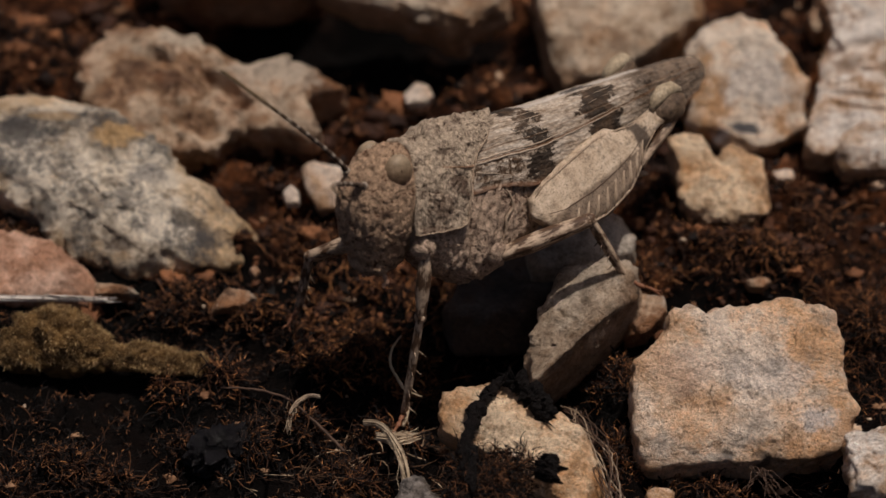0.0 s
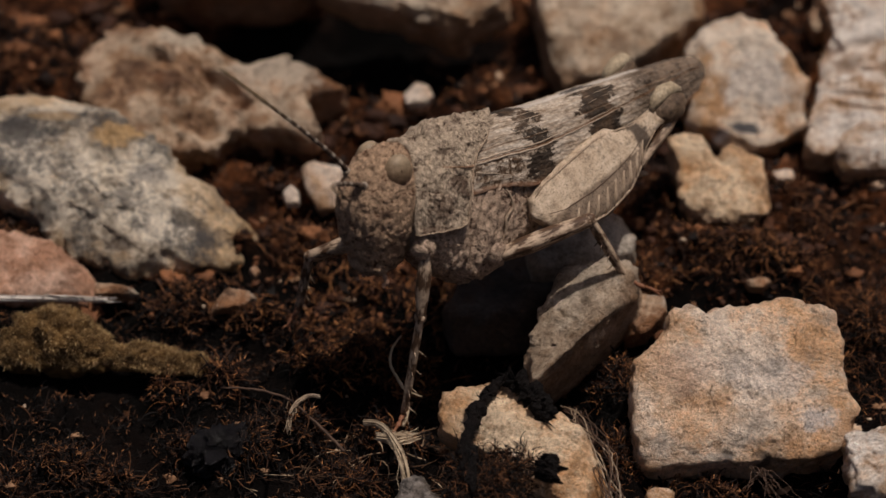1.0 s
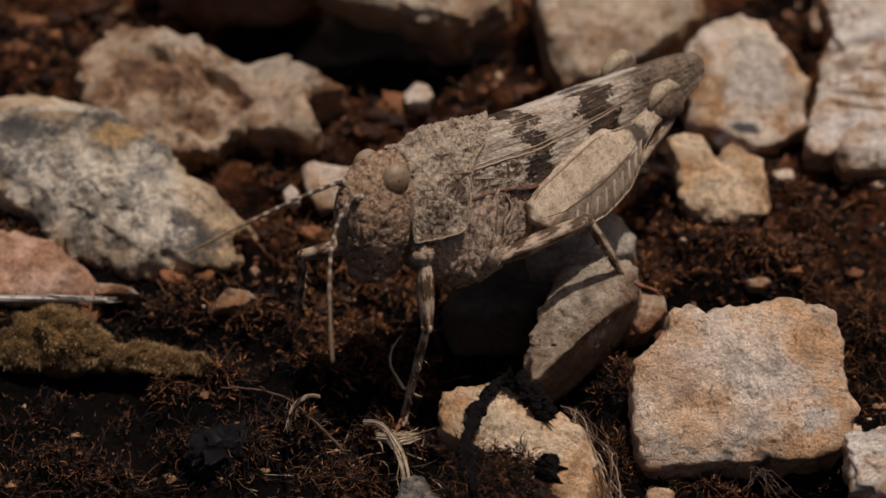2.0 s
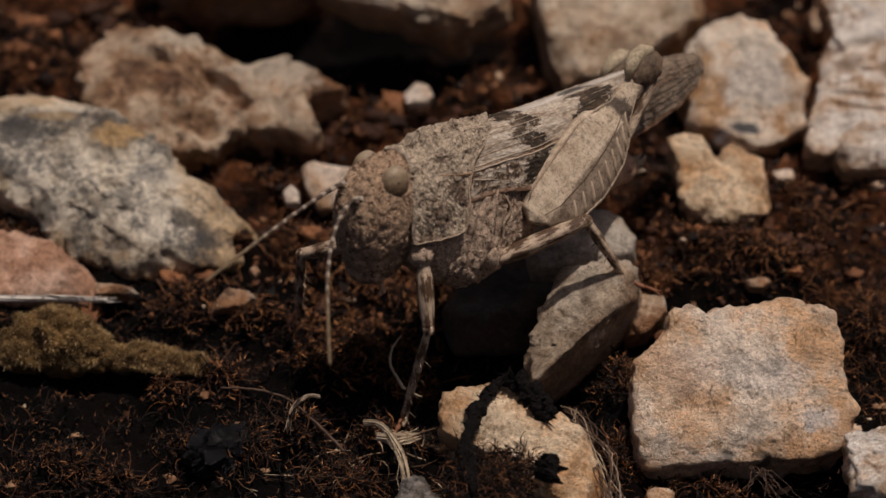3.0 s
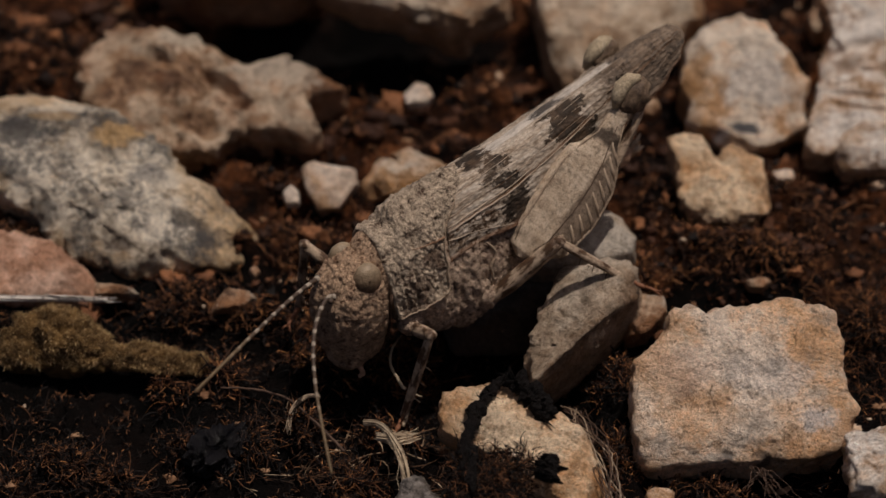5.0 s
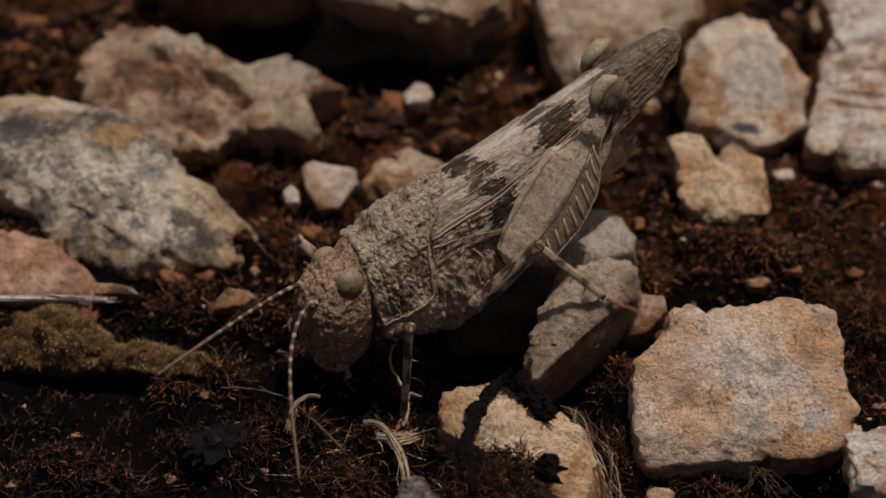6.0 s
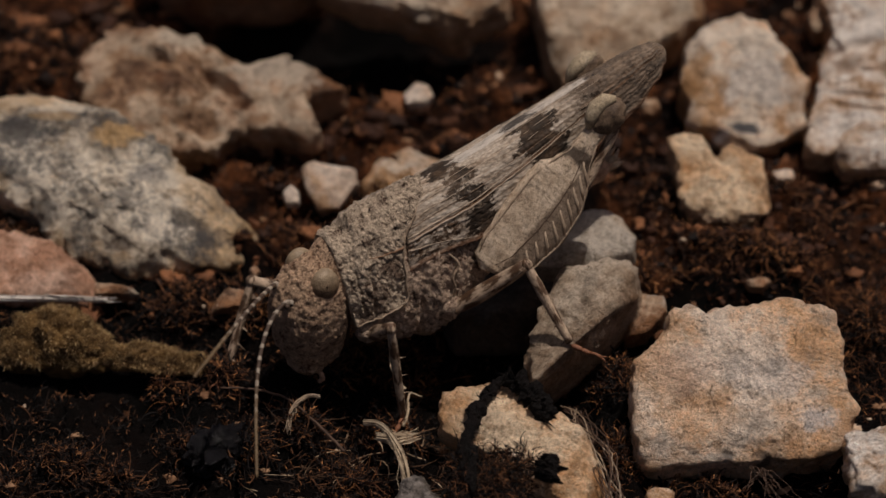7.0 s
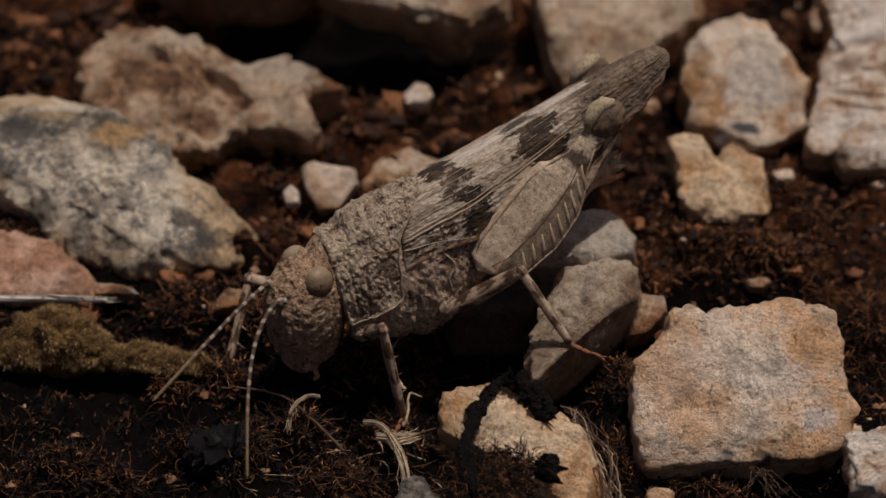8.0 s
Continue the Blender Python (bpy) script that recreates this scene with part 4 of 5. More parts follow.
def femur_shape(length, depth):
    """Jumping thigh, x from hip to knee: a deep blade that thins to a neck before the knee."""
    table = FEMUR_TABLE

    def fn(u, v):
        x = 0.90 * u
        zt, zb, w = lerp_table(x, table)
        a = 2 * math.pi * v
        c, s = math.cos(a), math.sin(a)
        z = (zt + zb) / 2 + (zt - zb) / 2 * math.copysign(abs(s) ** 0.75, s)
        y = w * 0.72 * math.copysign(abs(c) ** 0.75, c)
        p = Vector((x * length, y, z * depth / 1.0))
        return p + Vector((0, c, s)) * 0.025 * fbm(p * 1.6, 4) + Vector((0, c, s)) * 0.035 * grains(p, 4.5)
    return grid(fn, 150, 90, True, True)


FEMUR_TABLE = [(0.0, (0.10, -0.10, 0.45)), (0.04, (0.48, -0.70, 0.75)), (0.14, (0.72, -1.30, 0.95)), (0.34, (0.78, -1.50, 0.95)), (0.50, (0.78, -1.36, 0.88)), (0.575, (0.72, -1.16, 0.78)), (0.625, (0.44, -0.98, 0.68)), (0.70, (0.29, -0.62, 0.56)), (0.80, (0.26, -0.38, 0.46)), (0.90, (0.32, -0.36, 0.50))]


def on_femur(length, depth, side, t, k, proud=0.0):
    """A point on the outer face; k from 1 at the upper to -1 at the lower margin."""
    zt, zb, w = lerp_table(t, FEMUR_TABLE)
    s = math.copysign(min(0.999, abs(k)) ** (1 / 0.75), k)
    c = math.sqrt(1 - s * s)
    return (t * length, side * (w * 0.72 * c ** 0.75 + proud), ((zt + zb) / 2 + (zt - zb) / 2 * k) * depth)


def femur_ridges(length, depth, side):
    """Lengthwise keels: along the middle and both margins of the outer face."""
    ts = (0.06, 0.14, 0.22, 0.31, 0.40, 0.50, 0.60, 0.70, 0.80)
    mid = tube([on_femur(length, depth, side, t, -0.12 - 0.2 * t, -0.01) for t in ts], [0.02, 0.035, 0.04, 0.04, 0.04, 0.04, 0.035, 0.03, 0.02], 6)
    top = tube([on_femur(length, depth, side, t, 0.86) for t in ts], [0.03, 0.07, 0.08, 0.08, 0.08, 0.07, 0.06, 0.05, 0.03], 6)
    low = tube([on_femur(length, depth, side, t, -0.93) for t in ts], [0.03, 0.07, 0.08, 0.08, 0.08, 0.07, 0.06, 0.05, 0.03], 6)
    return mid, join(top, low)


def femur_bars(length, depth, side):
    """Pale slanting bars between the middle keel and the lower margin."""
    bits = []
    for k in range(9):
        t = 0.12 + 0.062 * k
        ends = [(t + 0.085, -0.32 - 0.12 * t), (t + 0.062, -0.50), (t + 0.035, -0.70), (t, -0.90)]
        bits.append(tube([on_femur(length, depth, side, a, b, -0.02) for a, b in ends], [0.04, 0.10, 0.13, 0.06], 8))
    return bits


def limb(length, r0, r1, bend=0.0, n=12, swell=0.0):
    pts, rad = [], []
    for i in range(n + 1):
        t = i / n
        pts.append((length * t, 0, bend * math.sin(math.pi * t)))
        rad.append((r0 + (r1 - r0) * t + swell * math.sin(math.pi * min(1, t * 1.1))) * (0.72 + 0.28 * min(1.0, 4 * t)))
    vs, fs = tube(pts, rad, 12)
    return [v * 1.0 + (v - Vector(pts[k // 12])) * (0.13 if k % 3 == 0 else -0.06) for k, v in enumerate(vs)], fs


def tibia_shape(length, r0, r1, spines, down=1):
    bits = [limb(length, r0, r1, 0.0), ball((0, 0, 0), r0 * 1.25, r0 * 1.1, r0 * 1.25, 8, 10)]
    for k in range(spines):
        x = length * (0.35 + 0.6 * k / max(1, spines - 1))
        for s in (-1, 1):
            bits.append(tube([(x, s * r1 * 0.6, -down * r1 * 0.5), (x + 0.25, s * r1 * 1.6, -down * (r1 + 0.4))], [0.06, 0.012], 5))
    return join(*bits)


def tarsus_shape():
    """Three pads and two claws, x towards the toes."""
    bits = [ball((0.35, 0, 0), 0.42, 0.19, 0.17, 8, 10), ball((0.95, 0, -0.02), 0.33, 0.17, 0.15, 8, 10), tube([(1.2, 0, 0), (1.6, 0, 0.06), (2.0, 0, 0.0)], [0.11, 0.10, 0.13], 7)]
    for s in (-1, 1):
        bits.append(tube([(1.95, s * 0.05, 0), (2.2, s * 0.2, 0.04), (2.35, s * 0.26, -0.12)], [0.07, 0.05, 0.012], 5))
    return join(*bits)


def antenna_shape(length, bow):
    """A thread of about two dozen joints, bowed, thicker towards the base."""
    pts, rad = [], []
    n = 96
    for i in range(n + 1):
        t = i / n
        pts.append((length * t, 0, bow * math.sin(math.pi * t ** 0.62)))
        joint = 0.82 + 0.18 * abs(math.sin(math.pi * 25 * t)) ** 0.5
        rad.append((0.150 - 0.055 * t) * joint * (1 if t < 0.985 else 0.5))
    return join(ball((0.12, 0, 0.0), 0.27, 0.25, 0.25, 9, 12), ball((0.45, 0, bow * 0.18), 0.19, 0.18, 0.18, 8, 10), tube(pts, rad, 9))


HEAD_PIVOT = Vector((0.5, 0.0, -3.4))
HEAD_AT = {-1: Vector((4.1, -0.75, -1.9)), 1: Vector((4.05, 0.8, -2.25))}
FORE = dict(hip={1: Vector((0.7, 2.2, -7.0)), -1: Vector((0.9, -2.2, -6.6))}, femur={1: 4.1, -1: 5.2}, tibia={1: 6.9, -1: 5.6})
MID = dict(hip={1: Vector((-4.6, 2.4, -8.3)), -1: Vector((-4.6, -2.4, -7.9))}, femur={1: 6.0, -1: 5.6}, tibia={1: 5.6, -1: 7.0})
HIND = dict(hip={1: Vector((-7.1, 2.75, -6.3)), -1: Vector((-8.4, -2.75, -6.1))}, femur=12.8, depth=1.95)
ANTENNA = 11.5


def grasshopper():
    body = tagged(new("grasshopper"), "mottled grey-brown band-winged grasshopper on stony soil", "grasshopper", kind="")
    made = {"body": body}
    part("thorax", thorax_shape(), side_hide, body, "rough grey-brown thorax side")
    shield = part("pronotum", pronotum_shape(), shell, body, "warty tan saddle-shaped back shield")
    thick = shield.modifiers.new("thickness", "SOLIDIFY")
    thick.thickness, thick.offset = 0.22 * MM, -1
    for side in (1, -1):
        rear = [on_shield(0.99, side * (0.30 + 0.69 * k / 30), 0.03) for k in range(31)]
        lower = [on_shield(1 - k / 20, side * 0.99, 0.02) for k in range(21)]
        part("rim", join(tube(rear, [0.045 + 0.03 * k / 30 for k in range(31)], 7), tube(lower, 0.05, 7)), rim_mat, shield, "pale rim of the back shield")
        ledge = [on_shield(0.45 + 0.54 * k / 20, side * (0.49 + 0.06 * k / 20), 0.0) for k in range(21)]
        part("side_keel", tube(ledge, [0.03 + 0.05 * k / 20 for k in range(21)], 7), ridge_mat, shield, "brown ridge along the side of the shield")
        for line, r in ((((-5.2, -3.9), (-5.7, -4.6), (-5.9, -5.4), (-5.3, -6.0), (-5.2, -6.8), (-4.7, -7.8)), 0.09),):
            part("pleural_ridge", tube(curve_points([on_thorax(x, z, side, 0.10) for x, z in line], 24), [r * 0.8 * (0.4 + math.sin(math.pi * k / 24)) for k in range(25)], 8), rim_mat, body)
    part("abdomen", abdomen_shape(), belly_hide, body, "ringed brown abdomen")
    valves = join(*(tube([(-17.6, s * 0.3, z - 0.15), (-18.3, s * 0.32, z * 1.01 - 0.15), (-18.8, s * 0.2, z + d - 0.15)], [0.26, 0.2, 0.03], 7) for s in (-1, 1) for z, d in ((-5.6, 0.25), (-6.1, -0.25))))
    part("ovipositor", valves, vein_mat, body, "short pale horny tail valves")
    for side in (1, -1):
        wing = part("forewing", tegmen_shape(side), wing_mat, body, "pale folded forewing with dark cross bands")
        layer = wing.data.uv_layers.new(name="wing")
        for loop in wing.data.loops:
            i, j = divmod(loop.vertex_index, 150)
            layer.data[loop.index].uv = (i / 150, 2 * j / 150 if j <= 75 else 2 - 2 * j / 150)
        for s0, s1, u1, r in ((0.645, 0.535, 0.35, 0.095), (0.60, 0.50, 0.30, 0.07), (0.51, 0.43, 0.30, 0.035), (0.42, 0.32, 0.30, 0.035), (0.34, 0.22, 0.25, 0.04), (0.26, 0.14, 0.30, 0.03), (0.76, 0.98, 0.72, 0.05)):
            pts = [on_wing(1 + (u1 - 1) * t, s0 + (s1 - s0) * t, side) for t in [k / 24 for k in range(25)]]
            part("vein", tube(pts, [0.75 * r * (1 - 0.7 * k / 24) for k in range(25)], 7), wing_vein, wing)
    part("neck", ball((0.65, 0, -3.75), 1.75, 2.12, 3.2, 20, 28, 0.03), face_hide, body)
    # head and what it carries; its own space starts at the neck
    head_v, head_f = head_shape()
    head = part("head", ([v - HEAD_PIVOT for v in head_v], head_f), face_hide, body, "brown granular head with a steep face")
    made["head"] = head
    part("labrum", ball(Vector((3.1, 0, -7.55)) - HEAD_PIVOT, 0.85, 1.45, 0.72, 18, 24, 0.12, 1.5), face_hide, head, "blunt brown upper lip")
    for side in (1, -1):
        part("eye", ball(Vector((2.05, side * 1.33, -1.70)) - HEAD_PIVOT, 0.96, 0.72, 1.14, 22, 30, 0.04), eye_mat, head, "smooth olive-beige compound eye")
        part("pupil_spot", ball(Vector((2.26, side * 1.99, -1.34)) - HEAD_PIVOT, 0.06, 0.05, 0.07, 8, 10), seam_mat, head, "tiny dark spot on the eye")
        part("mandible", ball(Vector((2.6, side * 0.7, -7.8)) - HEAD_PIVOT, 0.55, 0.55, 0.5, 10, 14, 0.1), face_hide, head)
        cheek = [Vector((0.55 + 0.25 * math.sin(t * 3), side * (1.2 + 0.85 * math.sin(math.pi * min(1, 0.25 + t * 0.75))), -1.2 - 5.6 * t)) - HEAD_PIVOT for t in (0.3, 0.45, 0.6, 0.8, 1)]
        part("neck_seam", tube(cheek, 0.11, 6), seam_mat, head)
        palp = curve_points([Vector((2.5, side * 0.85, -7.9)), Vector((2.35, side * 1.05, -8.7)), Vector((2.4, side * 1.0, -8.8)), Vector((2.5, side * 0.9, -9.0))], 16)
        part("palp", tube([p - HEAD_PIVOT for p in palp], [0.17 - 0.05 * k / 16 + 0.03 * (k % 5 == 0) for k in range(17)], 8), belly_hide, head, "brown jointed mouth feeler")
        made["antenna", side] = part("antenna", antenna_shape(ANTENNA, 1.25 if side > 0 else 0.35), feeler_mat, head, "long thread antenna ringed dark and pale")
    # legs
    for side in (1, -1):
        for key, spec, r in (("fore", FORE, 0.40), ("middle", MID, 0.47)):
            made[key, "coxa", side] = part("coxa", ball(spec["hip"][side] + Vector((0, -side * 0.2, 0.3)), 0.85, 0.7, 0.8, 10, 14, 0.25, 1.3), side_hide, body)
            made[key, "femur", side] = part("femur", limb(spec["femur"][side], r, r * 0.85, 0.0, 12, 0.10), leg_mat, body, "mottled %s leg thigh" % key)
            made[key, "tibia", side] = part("tibia", tibia_shape(spec["tibia"][side] - 0.2, r * (0.80 if key == "fore" else 0.72), r * (0.62 if key == "fore" else 0.48), 4), leg_mat, body, "thin spined %s leg shin" % key)
            made[key, "tarsus", side] = part("tarsus", tarsus_shape(), spur_mat, body, "small jointed foot with claws")
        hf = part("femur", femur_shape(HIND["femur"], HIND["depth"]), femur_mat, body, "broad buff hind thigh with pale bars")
        mid, margin = femur_ridges(HIND["femur"], HIND["depth"], -side)
        part("keel", mid, seam_mat, hf, "thin brown middle line")
        part("margin", margin, rim_mat, hf)
        for bar in femur_bars(HIND["femur"], HIND["depth"], -side):
            part("bar", bar, vein_mat, hf)
        k = HIND["femur"]
        part("knee", ball((k - 0.80, 0, -0.10), 1.30, 0.72, 0.98, 26, 34, 0.14, 0.9), knee_mat, hf, "swollen brown knee")
        crescent = tube([(k - 2.1, -side * 0.30, 0.38), (k - 1.5, -side * 0.34, 0.66), (k - 0.8, -side * 0.34, 0.82), (k - 0.1, -side * 0.32, 0.66), (k + 0.35, -side * 0.28, 0.22)], [0.18, 0.42, 0.52, 0.46, 0.20], 14)
        part("knee_cap", crescent, cap_mat, hf, "pale crescent over the knee")
        shin = tube([(k - 0.3, side * 0.1, -0.5), (k - 1.6, side * 0.35, -1.15), (k * 0.55, side * 0.55, -2.05), (k * 0.18, side * 0.5, -2.45)], [0.42, 0.34, 0.30, 0.26], 10)
        part("shin", shin, leg_mat, hf, "folded hind shin")
        made["hind", side] = hf
    return made


# ---- how it moves ----
# seconds; turn, nose-down and roll in degrees; place of the back shield's front
BODY = [
    (0, 38.7, -6.7, 11.7, -2.12, -10.21, 13.98),
    (1.35, 38.7, -6.7, 11.7, -2.12, -10.21, 13.98),
    (1.45, 38.5, -4.8, 10.8, -2.28, -10.28, 13.59),
    (1.7, 38.5, -4.8, 10.8, -2.28, -10.28, 13.59),
    (2.8, 38.7, -4.7, 9.2, -2.27, -10.37, 13.54),
    (3.38, 38.7, -4.7, 9.2, -2.27, -10.37, 13.54),
    (3.5, 37.3, 6.4, 5.5, -3.20, -10.50, 11.19),
    (3.62, 34.8, 13.5, 5.2, -4.06, -10.61, 9.11),
    (4, 34.8, 13.5, 5.2, -4.06, -10.61, 9.11),
    (4.5, 35.4, 15.8, 3.5, -3.96, -10.73, 8.40),
    (4.7, 35.4, 15.8, 3.5, -3.96, -10.73, 8.40),
    (6, 29.0, 19.4, 0.2, -5.26, -10.95, 7.94),
    (6.55, 29.4, 16.8, 0.2, -5.30, -10.91, 8.00),
    (6.68, 27.2, 17.7, 0.7, -6.68, -10.88, 7.88),
    (7, 27.2, 17.7, 0.7, -6.68, -10.88, 7.88),
    (7.5, 24.7, 17.8, 0.3, -6.90, -10.81, 8.01),
    (8, 24.4, 18.0, 0.1, -6.94, -10.71, 7.91),
]


def body_matrix(row):
    t, turn, nose, roll, x, y, z = row
    return Matrix.Translation((x, y, z)) @ Euler((radians(roll), radians(nose), radians(180 + turn))).to_matrix().to_4x4()


def at_time(rows, t):
    if t <= rows[0][0]:
        return tuple(rows[0][1:])
    for a, b in zip(rows, rows[1:]):
        if t <= b[0]:
            k = (t - a[0]) / (b[0] - a[0])
            return tuple(p + (q - p) * k for p, q in zip(a[1:], b[1:]))
    return tuple(rows[-1][1:])


def metres(m):
    m = m.copy()
    m.translation = m.translation * MM
    return m


def aim(start, end, up):
    """A pose at start whose x points to end and whose z leans to up."""
    x = (end - start).normalized()
    y = up.cross(x).normalized()
    z = x.cross(y)
    m = Matrix((x, y, z)).transposed().to_4x4()
    m.translation = start
    return m


# seconds; head's nod and turn in degrees, reach forward and up
HEAD_NOD = [(0, 0, 0, 0, 0), (1.35, 0, 0, 0, 0), (1.45, 0, 0, 0, -0.05), (3.38, 0, 0, 0.05, -0.1), (3.5, -6, 0, 0.3, -0.5), (3.62, -13, 0, 0.62, -0.95), (4.7, -13, 0, 0.6, -0.95), (5.8, -13, 4, 0.65, -0.8), (6.6, -13, 5, 0.65, -0.8), (6.7, -13, 8, 0.7, -0.8), (8, -13, 9, 0.75, -0.8)]
TIP = {
    -1: [(0, -12.6, -15.8, 20.8), (1.3, -12.6, -15.7, 20.8), (1.4, -11.6, -20.8, 17.2), (1.5, -14.8, -19.3, 11.4), (1.7, -14.8, -19.3, 11.4), (2.8, -13.4, -20.7, 10.0), (3.38, -13.5, -20.7, 9.9), (3.62, -14.9, -20.3, 4.5), (4.2, -14.1, -20.9, 3.6), (4.5, -13.4, -21.3, 2.8), (4.7, -13.8, -21.0, 2.6), (5.8, -15.5, -20.5, 2.7), (6.0, -16.3, -19.9, 3.3), (6.5, -16.8, -19.5, 2.9), (6.7, -14.8, -22.1, 4.9), (7.0, -14.1, -22.5, 4.8), (7.5, -15.9, -21.5, 3.0), (8, -16.6, -20.7, 2.1)],
    1: [(0, -5.7, -23.8, 17.2), (1.3, -5.7, -23.8, 17.2), (1.42, -6.2, -24.0, 7.5), (1.7, -6.2, -23.7, 6.6), (2.8, -6.4, -23.7, 6.4), (3.38, -6.4, -23.7, 6.4), (3.5, -7.1, -23.2, 2.6), (3.62, -6.4, -23.2, -0.3), (4.2, -6.2, -23.2, -0.6), (4.5, -6.1, -23.0, -1.3), (4.7, -6.2, -22.7, -1.7), (5.8, -7.3, -22.9, -1.8), (6.1, -8.9, -22.7, -1.8), (6.5, -9.3, -22.8, -1.6), (6.68, -10.5, -22.7, -1.7), (7.0, -10.8, -22.6, -1.9), (7.5, -11.4, -22.0, -2.4), (8, -11.4, -21.9, -2.4)],
}
FOOT = {
    ("fore", 1): [(0, -2.4, -14.5, -3.4), (8, -2.4, -14.5, -3.4)],
    ("fore", -1): [(0, -8.9, -6.5, -0.4), (6.5, -8.9, -6.5, -0.4), (6.7, -11.5, -8.4, -0.6), (7.0, -13.2, -9.8, -2.6), (8, -13.2, -9.8, -2.6)],
    ("middle", 1): [(0, 11.2, -8.4, 2.7), (5.85, 11.2, -8.4, 2.7), (6.0, 9.9, -10.6, 2.6), (6.15, 7.75, -12.9, 0.75), (8, 7.75, -12.9, 0.75)],
    ("middle", -1): [(0, 3.5, -1.5, -0.6), (6.0, 3.5, -1.5, -0.6), (6.2, 2.0, -1.5, -0.4), (8, 2.0, -1.5, -0.4)],
}
# seconds; which way each knee juts out, in the body's own directions
JUT = {
    ("fore", 1): [(0, 0.35, 3.8, 2.0), (3.38, 0.35, 3.8, 2.0), (3.62, 1.1, 4.1, 1.8), (6.5, 0.65, 4.2, 1.7), (7.0, -0.25, 4.4, 1.2), (8, -0.3, 4.4, 1.2)],
    ("fore", -1): [(0, 2.6, -3.7, -0.6), (3.38, 2.6, -3.7, -0.6), (3.62, 2.7, -3.3, 3.3), (6.55, 2.2, -3.3, 3.5), (6.7, 4.0, -2.3, 2.3), (8, 4.0, -2.3, 2.3)],
    ("middle", 1): [(0, -4.55, 2.95, 2.55), (3.38, -4.55, 2.95, 2.55), (3.62, -4.3, 2.8, 3.1), (6.0, -4.3, 2.8, 3.1), (6.15, -4.1, 3.2, 3.0), (7.0, -4.4, 3.3, 2.2), (8, -4.2, 3.4, 2.5)],
    ("middle", -1): [(0, -0.4, -0.5, 0.8), (8, -0.4, -0.5, 0.8)],
}
# hind knees in the body's space
KNEE = {
    1: [(0, -17.9, 3.0, -1.4), (1.4, -17.9, 3.0, -1.4), (2.9, -17.9, 3.0, -1.25), (2.98, -16.1, 3.0, 1.3), (3.02, -16.1, 3.0, 1.3), (3.1, -17.9, 3.0, -1.2), (3.38, -17.9, 3.0, -1.1), (3.62, -17.9, 3.0, -0.5), (4.7, -17.9, 3.0, -0.5), (5.8, -17.9, 3.0, 0.6), (6.0, -17.9, 3.0, 1.15), (6.55, -17.9, 3.0, 1.3), (6.72, -18.2, 3.0, -0.4), (8, -18.3, 3.0, -0.25)],
    -1: [(0, -19.3, -2.5, -0.55), (3.38, -19.3, -2.5, -0.55), (4.0, -19.3, -2.5, -0.8), (6.0, -19.3, -2.5, -1.05), (8, -19.3, -2.5, -1.15)],
}


def bend(hip, foot, a, b, jut):
    """The knee of a two-bone limb."""
    line = foot - hip
    d = min(line.length, (a + b) * 0.998)
    x = line.normalized()
    side = (jut - x * jut.dot(x)).normalized()
    along = (a * a - b * b + d * d) / (2 * d)
    return hip + x * along + side * math.sqrt(max(0.0, a * a - along * along)), hip + x * d


def motions():
    times = sorted({r[0] for r in BODY} | {r[0] for r in TIP[1]} | {r[0] for r in TIP[-1]} | {r[0] for r in KNEE[1]} | {5.0, 5.4, 6.15, 2.2})
    body = {t: body_matrix((t, *at_time(BODY, t))) for t in times}
    walk(HOPPER["body"], [(t, metres(body[t])) for t in times])
    nod = {}
    for t in times:
        a, b, ahead, rise = at_time(HEAD_NOD, t)
        nod[t] = Matrix.Translation(HEAD_PIVOT + Vector((ahead, 0, rise))) @ Euler((radians(-7), radians(a), radians(b))).to_matrix().to_4x4()
    walk(HOPPER["head"], [(t, metres(nod[t])) for t in times])
    up = Vector((0, 0, 1))
    for side in (1, -1):
        rows = []
        for t in times:
            tip = (body[t] @ nod[t]).inverted() @ Vector(at_time(TIP[side], t))
            lift = (body[t] @ nod[t]).to_3x3().inverted() @ Vector((-1.0, -0.2, 0.3) if side > 0 else (-0.2, -0.4, 0.9))
            rows.append((t, metres(aim(HEAD_AT[side] - HEAD_PIVOT, tip, lift))))
        walk(HOPPER["antenna", side], rows)
        rows = []
        for t in times:
            rows.append((t, metres(aim(HIND["hip"][side], Vector(at_time(KNEE[side], t)), Vector((0, -0.45 * side, 1))))))
        walk(HOPPER["hind", side], rows)
        for key, spec in (("fore", FORE), ("middle", MID)):
            thigh, shin, foot = [], [], []
            for t in times:
                goal = body[t].inverted() @ Vector(at_time(FOOT[key, side], t))
                knee, end = bend(spec["hip"][side], goal, spec["femur"][side], spec["tibia"][side], Vector(at_time(JUT[key, side], t)))
                thigh.append((t, metres(aim(spec["hip"][side], knee, up))))
                shin.append((t, metres(aim(knee, end, Vector((0, 0.2 * side, 1))))))
                toe = body[t].to_3x3().inverted() @ Vector((0.9, -0.3, -0.25) if key == "middle" else (-0.3, -0.9, -0.1))
                foot.append((t, metres(aim(end, end + toe, body[t].to_3x3().inverted() @ up))))
            walk(HOPPER[key, "femur", side], thigh)
            walk(HOPPER[key, "tibia", side], shin)
            walk(HOPPER[key, "tarsus", side], foot)


HOPPER = grasshopper()


